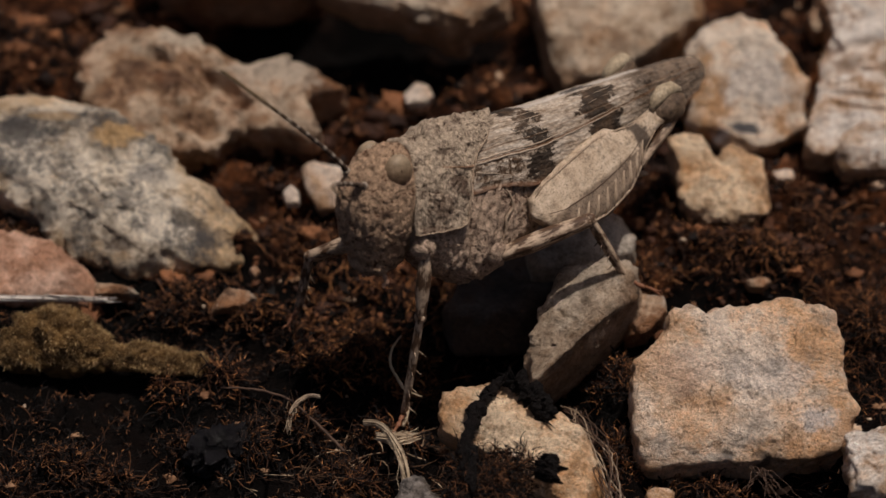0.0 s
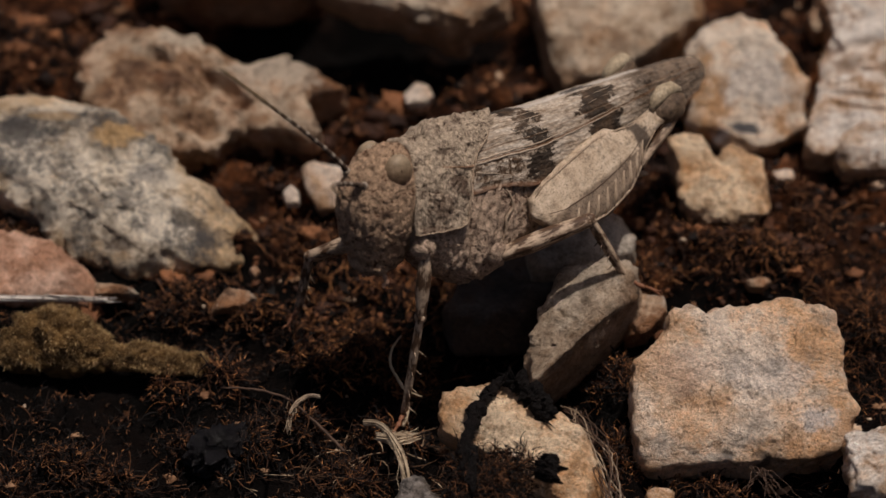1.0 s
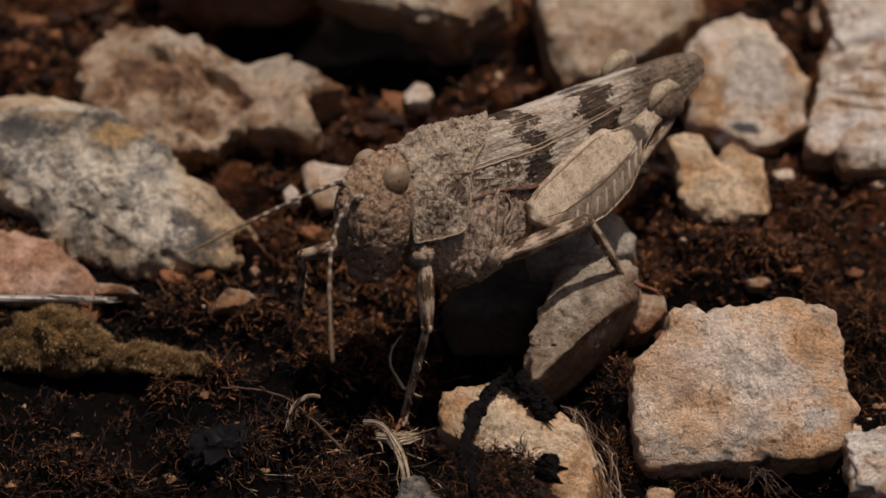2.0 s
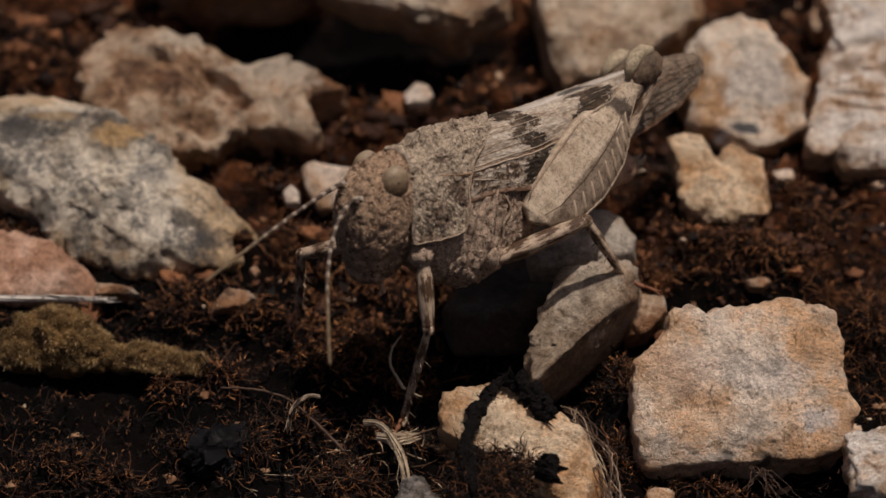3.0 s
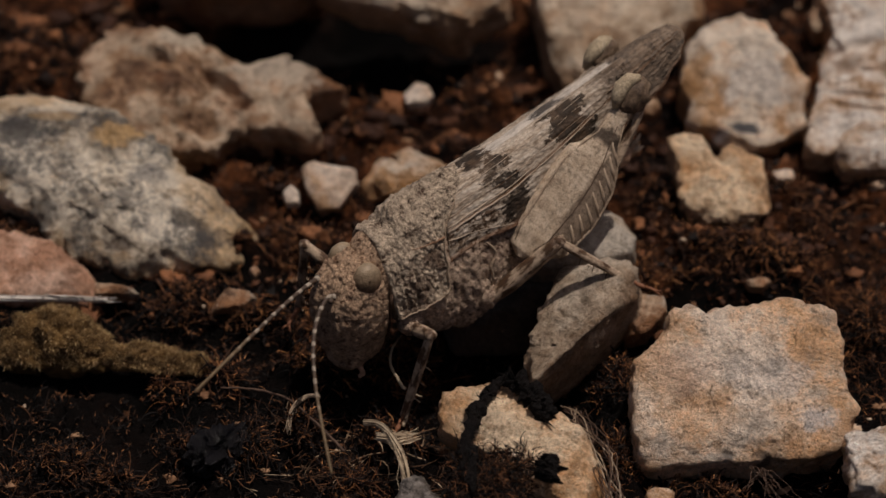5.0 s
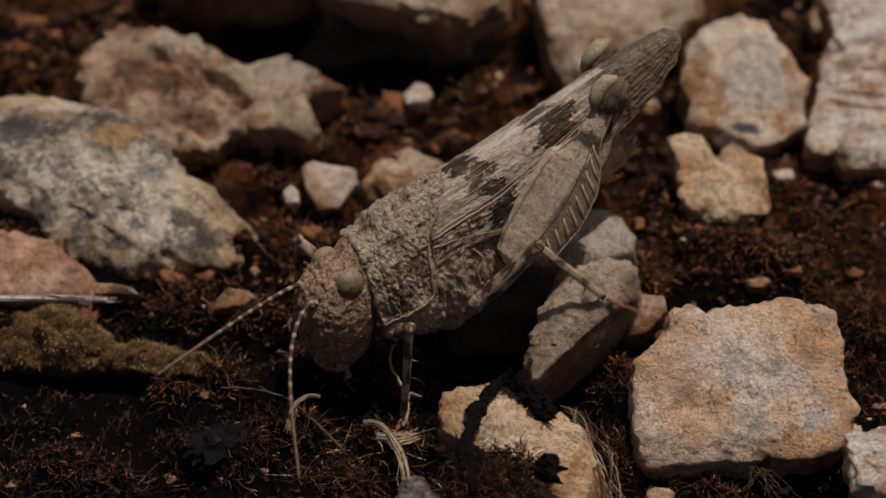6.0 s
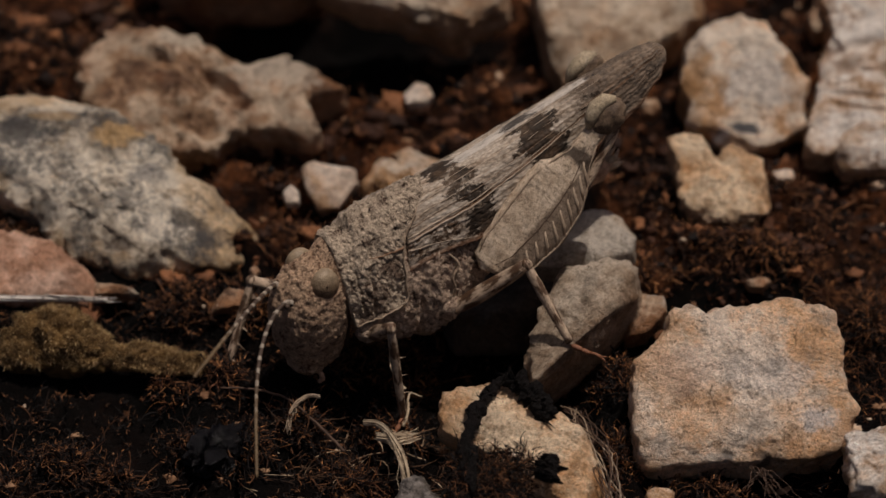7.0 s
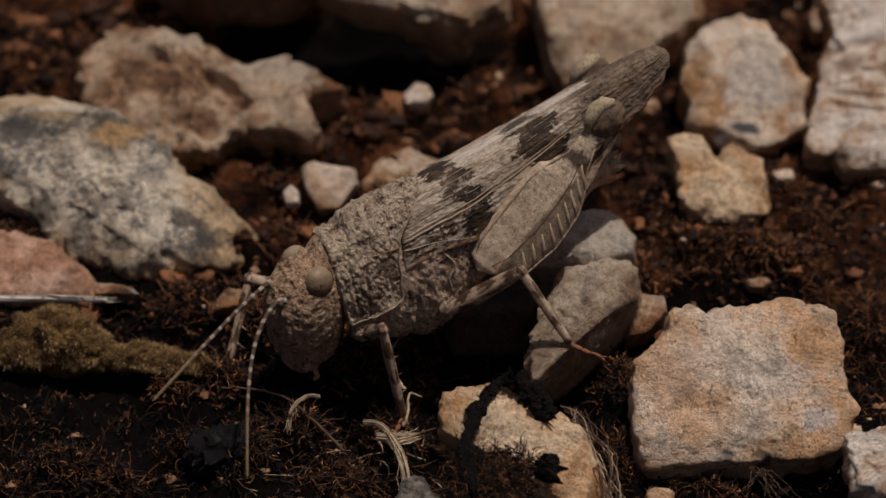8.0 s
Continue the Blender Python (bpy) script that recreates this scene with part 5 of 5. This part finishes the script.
# ---- litter on the soil ----
def strands(name, label, count, area, length, radius, material, seed, lie=0.6, keep=None, curl=1.0, zfn=None):
    """Many fine curled strands in one mesh."""
    rng = random.Random(seed)
    vs, fs = [], []
    (x0, x1), (y0, y1) = area
    while count > 0:
        x, y = rng.uniform(x0, x1), rng.uniform(y0, y1)
        if keep and rng.random() > keep(x, y):
            count -= 0.08
            continue
        count -= 1
        z = (zfn or ground_z)(x, y) - 0.1
        ln, r = rng.uniform(*length), rng.uniform(*radius)
        a, el = rng.uniform(0, 2 * math.pi), rng.uniform(0.05, 1.0) * (1.5 - lie)
        d = Vector((math.cos(a) * math.cos(el), math.sin(a) * math.cos(el), math.sin(el)))
        turn = Vector((rng.gauss(0, 1), rng.gauss(0, 1), rng.gauss(-0.5, 0.7))) * curl
        p = Vector((x, y, z))
        k0 = len(vs)
        n = 5
        side = d.cross(Vector((0.3, 0.2, 1))).normalized()
        for i in range(n):
            t = i / (n - 1)
            rr = r * (1.0 - 0.75 * t)
            up = d.cross(side).normalized()
            for c, s in ((1, 0), (-0.5, 0.87), (-0.5, -0.87)):
                vs.append(p + side * (c * rr) + up * (s * rr))
            p = p + d * (ln / n)
            d = (d + turn * (0.9 / n)).normalized()
            side = (side - d * side.dot(d)).normalized()
        for i in range(n - 1):
            for j in range(3):
                q = k0 + i * 3
                fs.append((q + j, q + (j + 1) % 3, q + 3 + (j + 1) % 3, q + 3 + j))
    ob = new(name, mesh_of(name, vs, fs, material))
    return tagged(ob, label, "moss" if "moss" in name else "litter", kind="stuff")


def sprigs(name, label, count, area, length, material, seed, keep=None):
    """Dead moss shoots: a curled stem with small pointed leaves all along it."""
    rng = random.Random(seed)
    vs, fs = [], []
    while count > 0:
        x, y = rng.uniform(*area[0]), rng.uniform(*area[1])
        if keep and rng.random() > keep(x, y):
            count -= 0.08
            continue
        count -= 1
        p = Vector((x, y, ground_z(x, y) - 0.15))
        a, el = rng.uniform(0, 2 * math.pi), rng.uniform(0.1, 1.3)
        d = Vector((math.cos(a) * math.cos(el), math.sin(a) * math.cos(el), math.sin(el)))
        turn = Vector((rng.gauss(0, 1), rng.gauss(0, 1), rng.gauss(-0.7, 0.8)))
        ln = rng.uniform(*length)
        n = max(6, int(ln * 6))
        r = rng.uniform(0.025, 0.05)
        last = None
        for i in range(n):
            side = d.cross(Vector((0.3, 0.2, 1))).normalized()
            up = d.cross(side)
            k = len(vs)
            vs += [p + side * r, p - side * r * 0.5 + up * r * 0.87, p - side * r * 0.5 - up * r * 0.87]
            if last is not None:
                for j in range(3):
                    fs.append((last + j, last + (j + 1) % 3, k + (j + 1) % 3, k + j))
            last = k
            w = rng.uniform(0, 2 * math.pi)
            out = (side * math.cos(w) + up * math.sin(w)) * 0.9 + d * rng.uniform(0.2, 1.0)
            tip = p + out * rng.uniform(0.16, 0.48)
            k = len(vs)
            vs += [p + d * 0.05, p - d * 0.05, p + up.cross(out) * 0.055, tip]
            fs += [(k, k + 1, k + 3), (k + 1, k + 2, k + 3), (k + 2, k, k + 3)]
            p = p + d * (ln / n)
            d = (d + turn * (1.8 / n) + Vector((rng.gauss(0, 0.12), rng.gauss(0, 0.12), rng.gauss(0, 0.12)))).normalized()
    ob = new(name, mesh_of(name, vs, fs, material))
    return tagged(ob, label, "moss", kind="stuff")


def crumbs(name, label, count, area, size, material, seed, keep=None):
    rng = random.Random(seed)
    vs, fs = [], []
    base = [Vector(v) for v in ((1, 0, 0), (-1, 0, 0), (0, 1, 0), (0, -1, 0), (0, 0, 1), (0, 0, -1))]
    tri = ((0, 2, 4), (2, 1, 4), (1, 3, 4), (3, 0, 4), (2, 0, 5), (1, 2, 5), (3, 1, 5), (0, 3, 5))
    for _ in range(count):
        x, y = rng.uniform(*area[0]), rng.uniform(*area[1])
        if keep and rng.random() > keep(x, y):
            continue
        r = rng.uniform(0, 1) ** 3 * (size[1] - size[0]) + size[0]
        rot = Euler((rng.uniform(0, 6), rng.uniform(0, 6), rng.uniform(0, 6))).to_matrix()
        c = Vector((x, y, ground_z(x, y) + r * 0.3))
        k = len(vs)
        for b in base:
            vs.append(c + rot @ Vector((b.x * rng.uniform(0.6, 1.3), b.y * rng.uniform(0.5, 1.1), b.z * rng.uniform(0.4, 0.9))) * r)
        fs += [(k + p, k + q, k + s) for p, q, s in tri]
    ob = new(name, mesh_of(name, vs, fs, material, False))
    return tagged(ob, label, "soil crumbs", kind="stuff")


def clear(x, y):
    """No shoots on the olive cushion."""
    return 0.0 if ((x + 23.5) / 4.5) ** 2 + ((y + 8.3) / 2.3) ** 2 < 1 or (-21 < x < -14 and -10.8 < y < -8.6) else 1.0


def patchy(x, y):
    if ((x + 6) / 13) ** 2 + ((y - 20.5) / 6) ** 2 < 1:
        return 0.02
    return (0.02 + 0.98 * tufts(x, y) ** 1.6) * clear(x, y)


def grown(x, y):
    return tufts(x, y) ** 2.2 * clear(x, y) * (0.4 if x < -6 and y < -12.5 else 1.0)


def clods(name, label, count, area, size, material, seed, keep=None):
    """Rounded lumps of earth, half sunk."""
    rng = random.Random(seed)
    bits = []
    while count > 0:
        count -= 1
        x, y = rng.uniform(*area[0]), rng.uniform(*area[1])
        if keep and rng.random() > keep(x, y):
            continue
        r = size[0] + (size[1] - size[0]) * rng.random() ** 2.5
        bits.append(ball((x, y, ground_z(x, y) + 0.15 * r), r * rng.uniform(0.8, 1.5), r * rng.uniform(0.7, 1.2), r * rng.uniform(0.5, 0.9), 7, 10, 1.3, 2.3))
    ob = new(name, mesh_of(name, *join(*bits), material))
    return tagged(ob, label, "soil clods", kind="stuff")


def open_soil(x, y):
    """Bare earth: not in the hollow painted dark behind, nor under the olive cushion."""
    return (0.0 if ((x + 6) / 13) ** 2 + ((y - 20.5) / 6) ** 2 < 1 else 1.0) * clear(x, y)


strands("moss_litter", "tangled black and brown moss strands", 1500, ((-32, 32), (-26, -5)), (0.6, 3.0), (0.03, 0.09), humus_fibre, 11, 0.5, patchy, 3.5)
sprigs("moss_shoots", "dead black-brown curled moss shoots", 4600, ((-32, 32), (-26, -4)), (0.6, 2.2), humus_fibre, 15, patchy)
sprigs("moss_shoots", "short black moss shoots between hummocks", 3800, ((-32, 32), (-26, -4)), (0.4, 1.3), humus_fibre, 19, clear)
sprigs("moss_shoots", "rusty brown moss shoots on hummocks", 6200, ((-32, 32), (-26, 0)), (0.4, 1.4), rust_fibre, 17, grown)
sprigs("moss_shoots", "rusty moss shoots beside the hollow", 1100, ((-9, 0), (-9, -1)), (0.5, 1.7), rust_fibre, 26)
strands("moss_litter", "tangled dead brown moss strands", 900, ((-36, 36), (-7, 32)), (0.6, 2.4), (0.03, 0.09), moss_fibre, 12, 0.5, patchy, 3.2)
sprigs("moss_shoots", "dead red-brown curled moss shoots", 3600, ((-36, 36), (-7, 32)), (0.5, 2.0), moss_fibre, 16, patchy)
strands("moss_hair", "fine rusty moss hair on hummocks", 7000, ((-32, 32), (-26, 2)), (0.6, 2.2), (0.012, 0.032), rust_fibre, 22, 0.4, grown, 3.0)
strands("moss_hair", "fine rusty moss hair beside the square stone", 2200, ((22, 32), (-13, 1)), (0.6, 2.0), (0.015, 0.04), rust_fibre, 24, 0.3, None, 3.0)
crumbs("soil_crumbs", "loose reddish-brown soil crumbs", 9000, ((-36, 36), (-4, 34)), (0.06, 0.5), crumb_mat, 13, open_soil)
clods("soil_clods", "reddish-brown lumps of earth", 1500, ((-34, 34), (-5.5, 30)), (0.12, 0.75), clod_mat, 61, lambda x, y: open_soil(x, y) * (0.35 + 0.65 * (noise.noise(Vector((x * 0.2, y * 0.25, 7))) > 0)))
clods("grit", "scattered pale grit on dark soil", 330, ((-32, 32), (-24, 26)), (0.07, 0.42), grit_mat, 62, open_soil)
strands("chaff", "broken brown chaff on black moss", 260, ((-11, 1), (-21, -12.5)), (1.0, 3.4), (0.035, 0.09), chaff_mat, 25, 1.1, None, 0.9)
strands("grass_bits", "thin broken brown grass bits on soil", 130, ((-32, 30), (-26, -4)), (2.0, 5.0), (0.03, 0.06), rust_fibre, 21, 1.2, lambda x, y: (0.3 + 0.7 * tufts(x, y)) * clear(x, y), 0.3)


def wisp(name, label, category, ctrl, r0, r1, material, wobble=0.0, seed=1):
    rng = random.Random(seed)
    pts = curve_points(ctrl)
    n = len(pts) - 1
    pts = [p + Vector((rng.gauss(0, 1), rng.gauss(0, 1), rng.gauss(0, 1))) * wobble for p in pts]
    rad = [(r0 + (r1 - r0) * i / n) * rng.uniform(0.85, 1.12) for i in range(n + 1)]
    ob = new(name, mesh_of(name, *tube(pts, rad, 7), material))
    return tagged(ob, label, category, {"root_strand": "dry root strands", "hair_root": "hair roots", "rootlet": "pale rootlets"}.get(name, ""))


def blade(name, label, category, ctrl, width, material, seed, ridges=5, split=3):
    """A dry grass blade: a thin grooved ribbon that twists a little and splits at its ends."""
    rng = random.Random(seed)
    n = 40
    base = curve_points(ctrl, n)
    tw = rng.uniform(-0.4, 0.4)

    def point(t, a, under):
        i = min(n, max(0, int(round(t * n))))
        d = (base[min(n, i + 1)] - base[max(0, i - 1)]).normalized()
        side = d.cross(Vector((0, -0.87, 0.5))).normalized()
        up = side.cross(d)
        ang = tw + 0.7 * math.sin(2.5 * t + seed)
        s, w = side * math.cos(ang) + up * math.sin(ang), up * math.cos(ang) - side * math.sin(ang)
        wide = width * (0.7 + 0.3 * math.sin(math.pi * t)) * (1 + 0.18 * noise.noise(Vector((t * 6, seed, 0))))
        lift = 0.05 * width * math.cos(a * ridges * 2 * math.pi) - width * 0.25 * (2 * a - 1) ** 2
        return base[i] + s * (a - 0.5) * wide + w * (lift - (0.06 * width if under else 0))

    bits = []
    for k in range(split):
        a0, a1 = k / split, (k + 1) / split - 0.02
        t0, t1 = rng.uniform(0.0, 0.08), rng.uniform(0.85, 1.0)

        def fn(u, v, a0=a0, a1=a1, t0=t0, t1=t1):
            f = 2 * v if v <= 0.5 else 2 - 2 * v
            narrow = 1 - 0.7 * max(0, u - 0.8) * 5 * 0.8
            mid = (a0 + a1) / 2
            return point(t0 + (t1 - t0) * u, mid + (a0 + (a1 - a0) * f - mid) * narrow, v > 0.5)
        bits.append(grid(fn, 40, 20, True, True))
    for k in range(4):
        a = rng.uniform(0, 1)
        p = [point(t, a, False) + Vector((rng.gauss(0, 1), rng.gauss(0, 1), abs(rng.gauss(0, 1)))) * 0.1 * width * (1 + 2 * t) for t in (0.4, 0.55, 0.7, 0.85, 1.0)]
        bits.append(tube(p, [0.03, 0.03, 0.028, 0.02, 0.01], 5))
    ob = new(name, mesh_of(name, *join(*bits), material))
    return tagged(ob, label, category)


def charred(name, label, ctrl, width, seed, spikes=14):
    """A burnt leaf: a shrivelled roll with wrinkles, torn tips and curled spikes."""
    rng = random.Random(seed)
    base = curve_points(ctrl, 60)

    def fn(u, v):
        i = min(60, int(round(u * 60)))
        p, d = base[i], (base[min(60, i + 1)] - base[max(0, i - 1)]).normalized()
        side = d.cross(Vector((0, -0.87, 0.5))).normalized()
        up = side.cross(d)
        a = 2 * math.pi * v
        wide = width * lerp_table(u, [(0, 0.25), (0.12, 0.8), (0.3, 0.7), (0.45, 1.15), (0.6, 0.75), (0.8, 1.2), (0.95, 0.7), (1, 0.15)])
        q = p + side * math.cos(a) * wide + up * math.sin(a) * wide * 0.55
        k = 0.9 * noise.noise(q * 1.8 + Vector((seed, 0, 0))) + 0.8 * abs(noise.noise(q * 4.5)) + 0.3 * noise.noise(q * 10)
        return q + (side * math.cos(a) + up * math.sin(a)) * wide * k
    bits = [grid(fn, 60, 36, True, True)]
    for _ in range(spikes):
        i = rng.randint(2, 58)
        d = Vector((rng.uniform(-1, 1), rng.uniform(-0.6, 0.3), rng.uniform(-0.2, 1))).normalized()
        bend = Vector((rng.gauss(0, 1), rng.gauss(0, 1), rng.gauss(0, 1))) * width * 0.4
        bits.append(tube([base[i], base[i] + d * width * 1.1, base[i] + d * width * 1.5 + bend], [width * 0.3, width * 0.12, 0.012], 6))
    ob = new(name, mesh_of(name, *join(*bits), char_mat))
    return tagged(ob, label, "burnt leaf", "burnt leaves")


def moss_cushion():
    """A low olive cushion with a trailing tongue, covered with short leaves."""
    lumps = [((-23.9, -8.4, -1.7), 2.7, 1.8, 2.0), ((-25.6, -8.9, -2.2), 1.7, 1.3, 1.3), ((-21.9, -9.1, -2.1), 1.9, 1.3, 1.3), ((-18.8, -9.4, -2.3), 2.4, 0.8, 0.8), ((-16.2, -9.8, -2.5), 2.1, 0.75, 0.65)]
    top = tagged(new("moss_cushion"), "olive-brown moss cushion trailing over dark soil", "moss")
    for c, rx, ry, rz in lumps:
        part("tuft", ball(c, rx, ry, rz, 18, 26, 0.45, 0.9), moss_bed, top)
    rng = random.Random(5)
    vs, fs = [], []
    for c, rx, ry, rz in lumps:
        for _ in range(int(3200 * rx)):
            a, e = rng.uniform(0, 2 * math.pi), rng.uniform(-0.2, 1.5)
            d = Vector((math.cos(a) * math.cos(e), math.sin(a) * math.cos(e), math.sin(e)))
            p = Vector(c) + Vector((d.x * rx, d.y * ry, d.z * rz)) * (1 + 0.45 * noise.noise((Vector(c) + d * 3) * 0.9)) * 0.98
            n = (d + Vector((rng.gauss(0, 0.7), rng.gauss(0, 0.7), rng.gauss(0.1, 0.7)))).normalized()
            s = n.cross(Vector((0.2, 0.9, 0.4))).normalized() * rng.uniform(0.018, 0.035)
            ln = rng.uniform(0.10, 0.42)
            k = len(vs)
            vs += [p - s, p + s, p + n.cross(s) * 0.9, p + n * ln + Vector((0, 0, -0.1))]
            fs += [(k, k + 1, k + 3), (k + 1, k + 2, k + 3), (k + 2, k, k + 3)]
    leaf = part("moss_leaves", (vs, fs), green_fibre, top, "short olive moss leaves", False)
    leaf["kind"] = "stuff"


moss_cushion()
blade("dry_grass", "bleached straight grass stem on soil", "dry grass", [(-29.6, -6.1, 0.0), (-25.4, -6.2, -0.05), (-22.6, -6.2, -0.1), (-20.0, -6.2, -0.2)], 0.55, bleached, 3, 3, 2)
blade("straw", "curled split blade of dry straw", "straw", [(-4.8, -16.2, -2.8), (-3.9, -16.6, -2.7), (-3.1, -17.9, -2.9), (-2.4, -19.7, -3.5), (-2.1, -22.3, -4.4)], 0.75, straw_mat, 4)
blade("straw", "frayed wisp of pale dry straw", "straw", [(-4.2, -17.2, -3.1), (-2.8, -17.7, -2.9), (-1.3, -17.1, -2.9)], 0.75, straw_mat, 5, 4, 5)
wisp("rootlet", "fine pale curled rootlet", "rootlet", [(-2.6, -9.3, -0.8), (-3.1, -10.3, -1.1), (-3.2, -11.6, -1.4), (-2.7, -12.9, -1.7), (-2.3, -13.7, -1.9)], 0.05, 0.11, straw_mat, 0.015, 1)
wisp("rootlet", "fine pale hooked rootlet", "rootlet", [(-1.3, -13.4, -2.6), (-1.9, -13.3, -2.4), (-2.1, -13.7, -2.5), (-2.1, -14.6, -2.9), (-2.4, -15.6, -3.3)], 0.04, 0.12, straw_mat, 0.015, 2)
blade("dry_grass", "broken pale grass stalk bent over", "dry grass", [(-7.4, -13.9, -2.3), (-8.2, -13.9, -2.3), (-9.0, -14.7, -2.6), (-9.4, -16.5, -3.3)], 0.34, vein_mat, 7)
wisp("twig", "thin dark rootlet lying across moss", "twig", [(-13.5, -12.7, -2.4), (-11.5, -13.0, -2.3), (-9.5, -13.7, -2.5), (-7.6, -15.6, -3.1), (-5.9, -17.7, -3.8)], 0.07, 0.10, twig_mat, 0.02, 3)
charred("burnt_leaf", "narrow black charred leaf arching over orange stone", [(4.1, -15.0, 0.0), (2.8, -16.2, -0.4), (2.1, -17.4, -0.9), (1.6, -19.1, -1.5), (1.5, -20.9, -2.4), (1.8, -22.8, -3.3)], 0.36, 1, 34)
charred("burnt_leaf", "thick black charred leaf drooping beside orange stone", [(4.1, -15.5, -0.1), (5.0, -16.3, -0.3), (5.8, -17.1, -0.7), (5.6, -18.0, -1.4)], 0.62, 2, 26)
charred("burnt_leaf", "short black charred leaf lump", [(6.3, -21.2, -1.8), (6.2, -22.1, -2.1), (5.9, -22.7, -2.6)], 0.62, 3, 4)
strands("root_tuft", "black and brown root tuft against orange stone", 1500, ((-1.0, 7.4), (-24.0, -18.0)), (0.5, 1.8), (0.025, 0.075), humus_fibre, 31, 0.5, lambda x, y: max(0.0, 1.1 - ((x - 2.9) / 3.2) ** 2 - ((y + 21.4) / 2.0) ** 2 + 0.5 * noise.noise(Vector((x, y, 3.0)))), 3.0, lambda x, y: -2.6 + 0.55 * (y + 20.5))
for k in range(4):
    wisp("hair_root", "pale hair-thin root tip", "rootlet", [(5.5, -16.2, -1.7), (6.0 + 0.1 * k, -16.7 - 0.12 * k, -1.8 + 0.1 * k), (6.5 + 0.2 * k, -16.9 - 0.3 * k, -2.0 + 0.12 * k)], 0.05, 0.02, straw_mat, 0.01, 20 + k)
for k in range(14):
    q = random.Random(300 + k)
    wisp("root_strand", "golden-brown dry root strand", "root", [(7.0 + q.uniform(0, 1.6), -15.2 + q.uniform(-0.5, 0.5), -2.4), (8.4 + q.uniform(-0.5, 1.4), -17.0 + q.uniform(-0.8, 0.8), -2.6 + q.uniform(-0.4, 0.5)), (9.3 + q.uniform(-0.6, 1.2), -19.2 + q.uniform(-0.8, 0.8), -3.4 + q.uniform(-0.3, 0.6)), (9.9 + q.uniform(-0.5, 1.0), -21.9, -4.6)], 0.025, 0.04, twig_mat if k % 3 else rim_mat, 0.03, 40 + k)
for k in range(6):
    wisp("root_strand", "golden-brown dry root strand", "root", [(18.0 + random.Random(k).uniform(-0.6, 2.2), -20.6, -4.6), (18.8 + random.Random(k + 9).uniform(-0.8, 1.4), -19.9 + 0.1 * k, -3.7), (19.6 + random.Random(k + 5).uniform(-1.5, 2.5), -21.5 - 0.2 * k, -4.6)], 0.03, 0.015, twig_mat, 0.04, 60 + k)


motions()
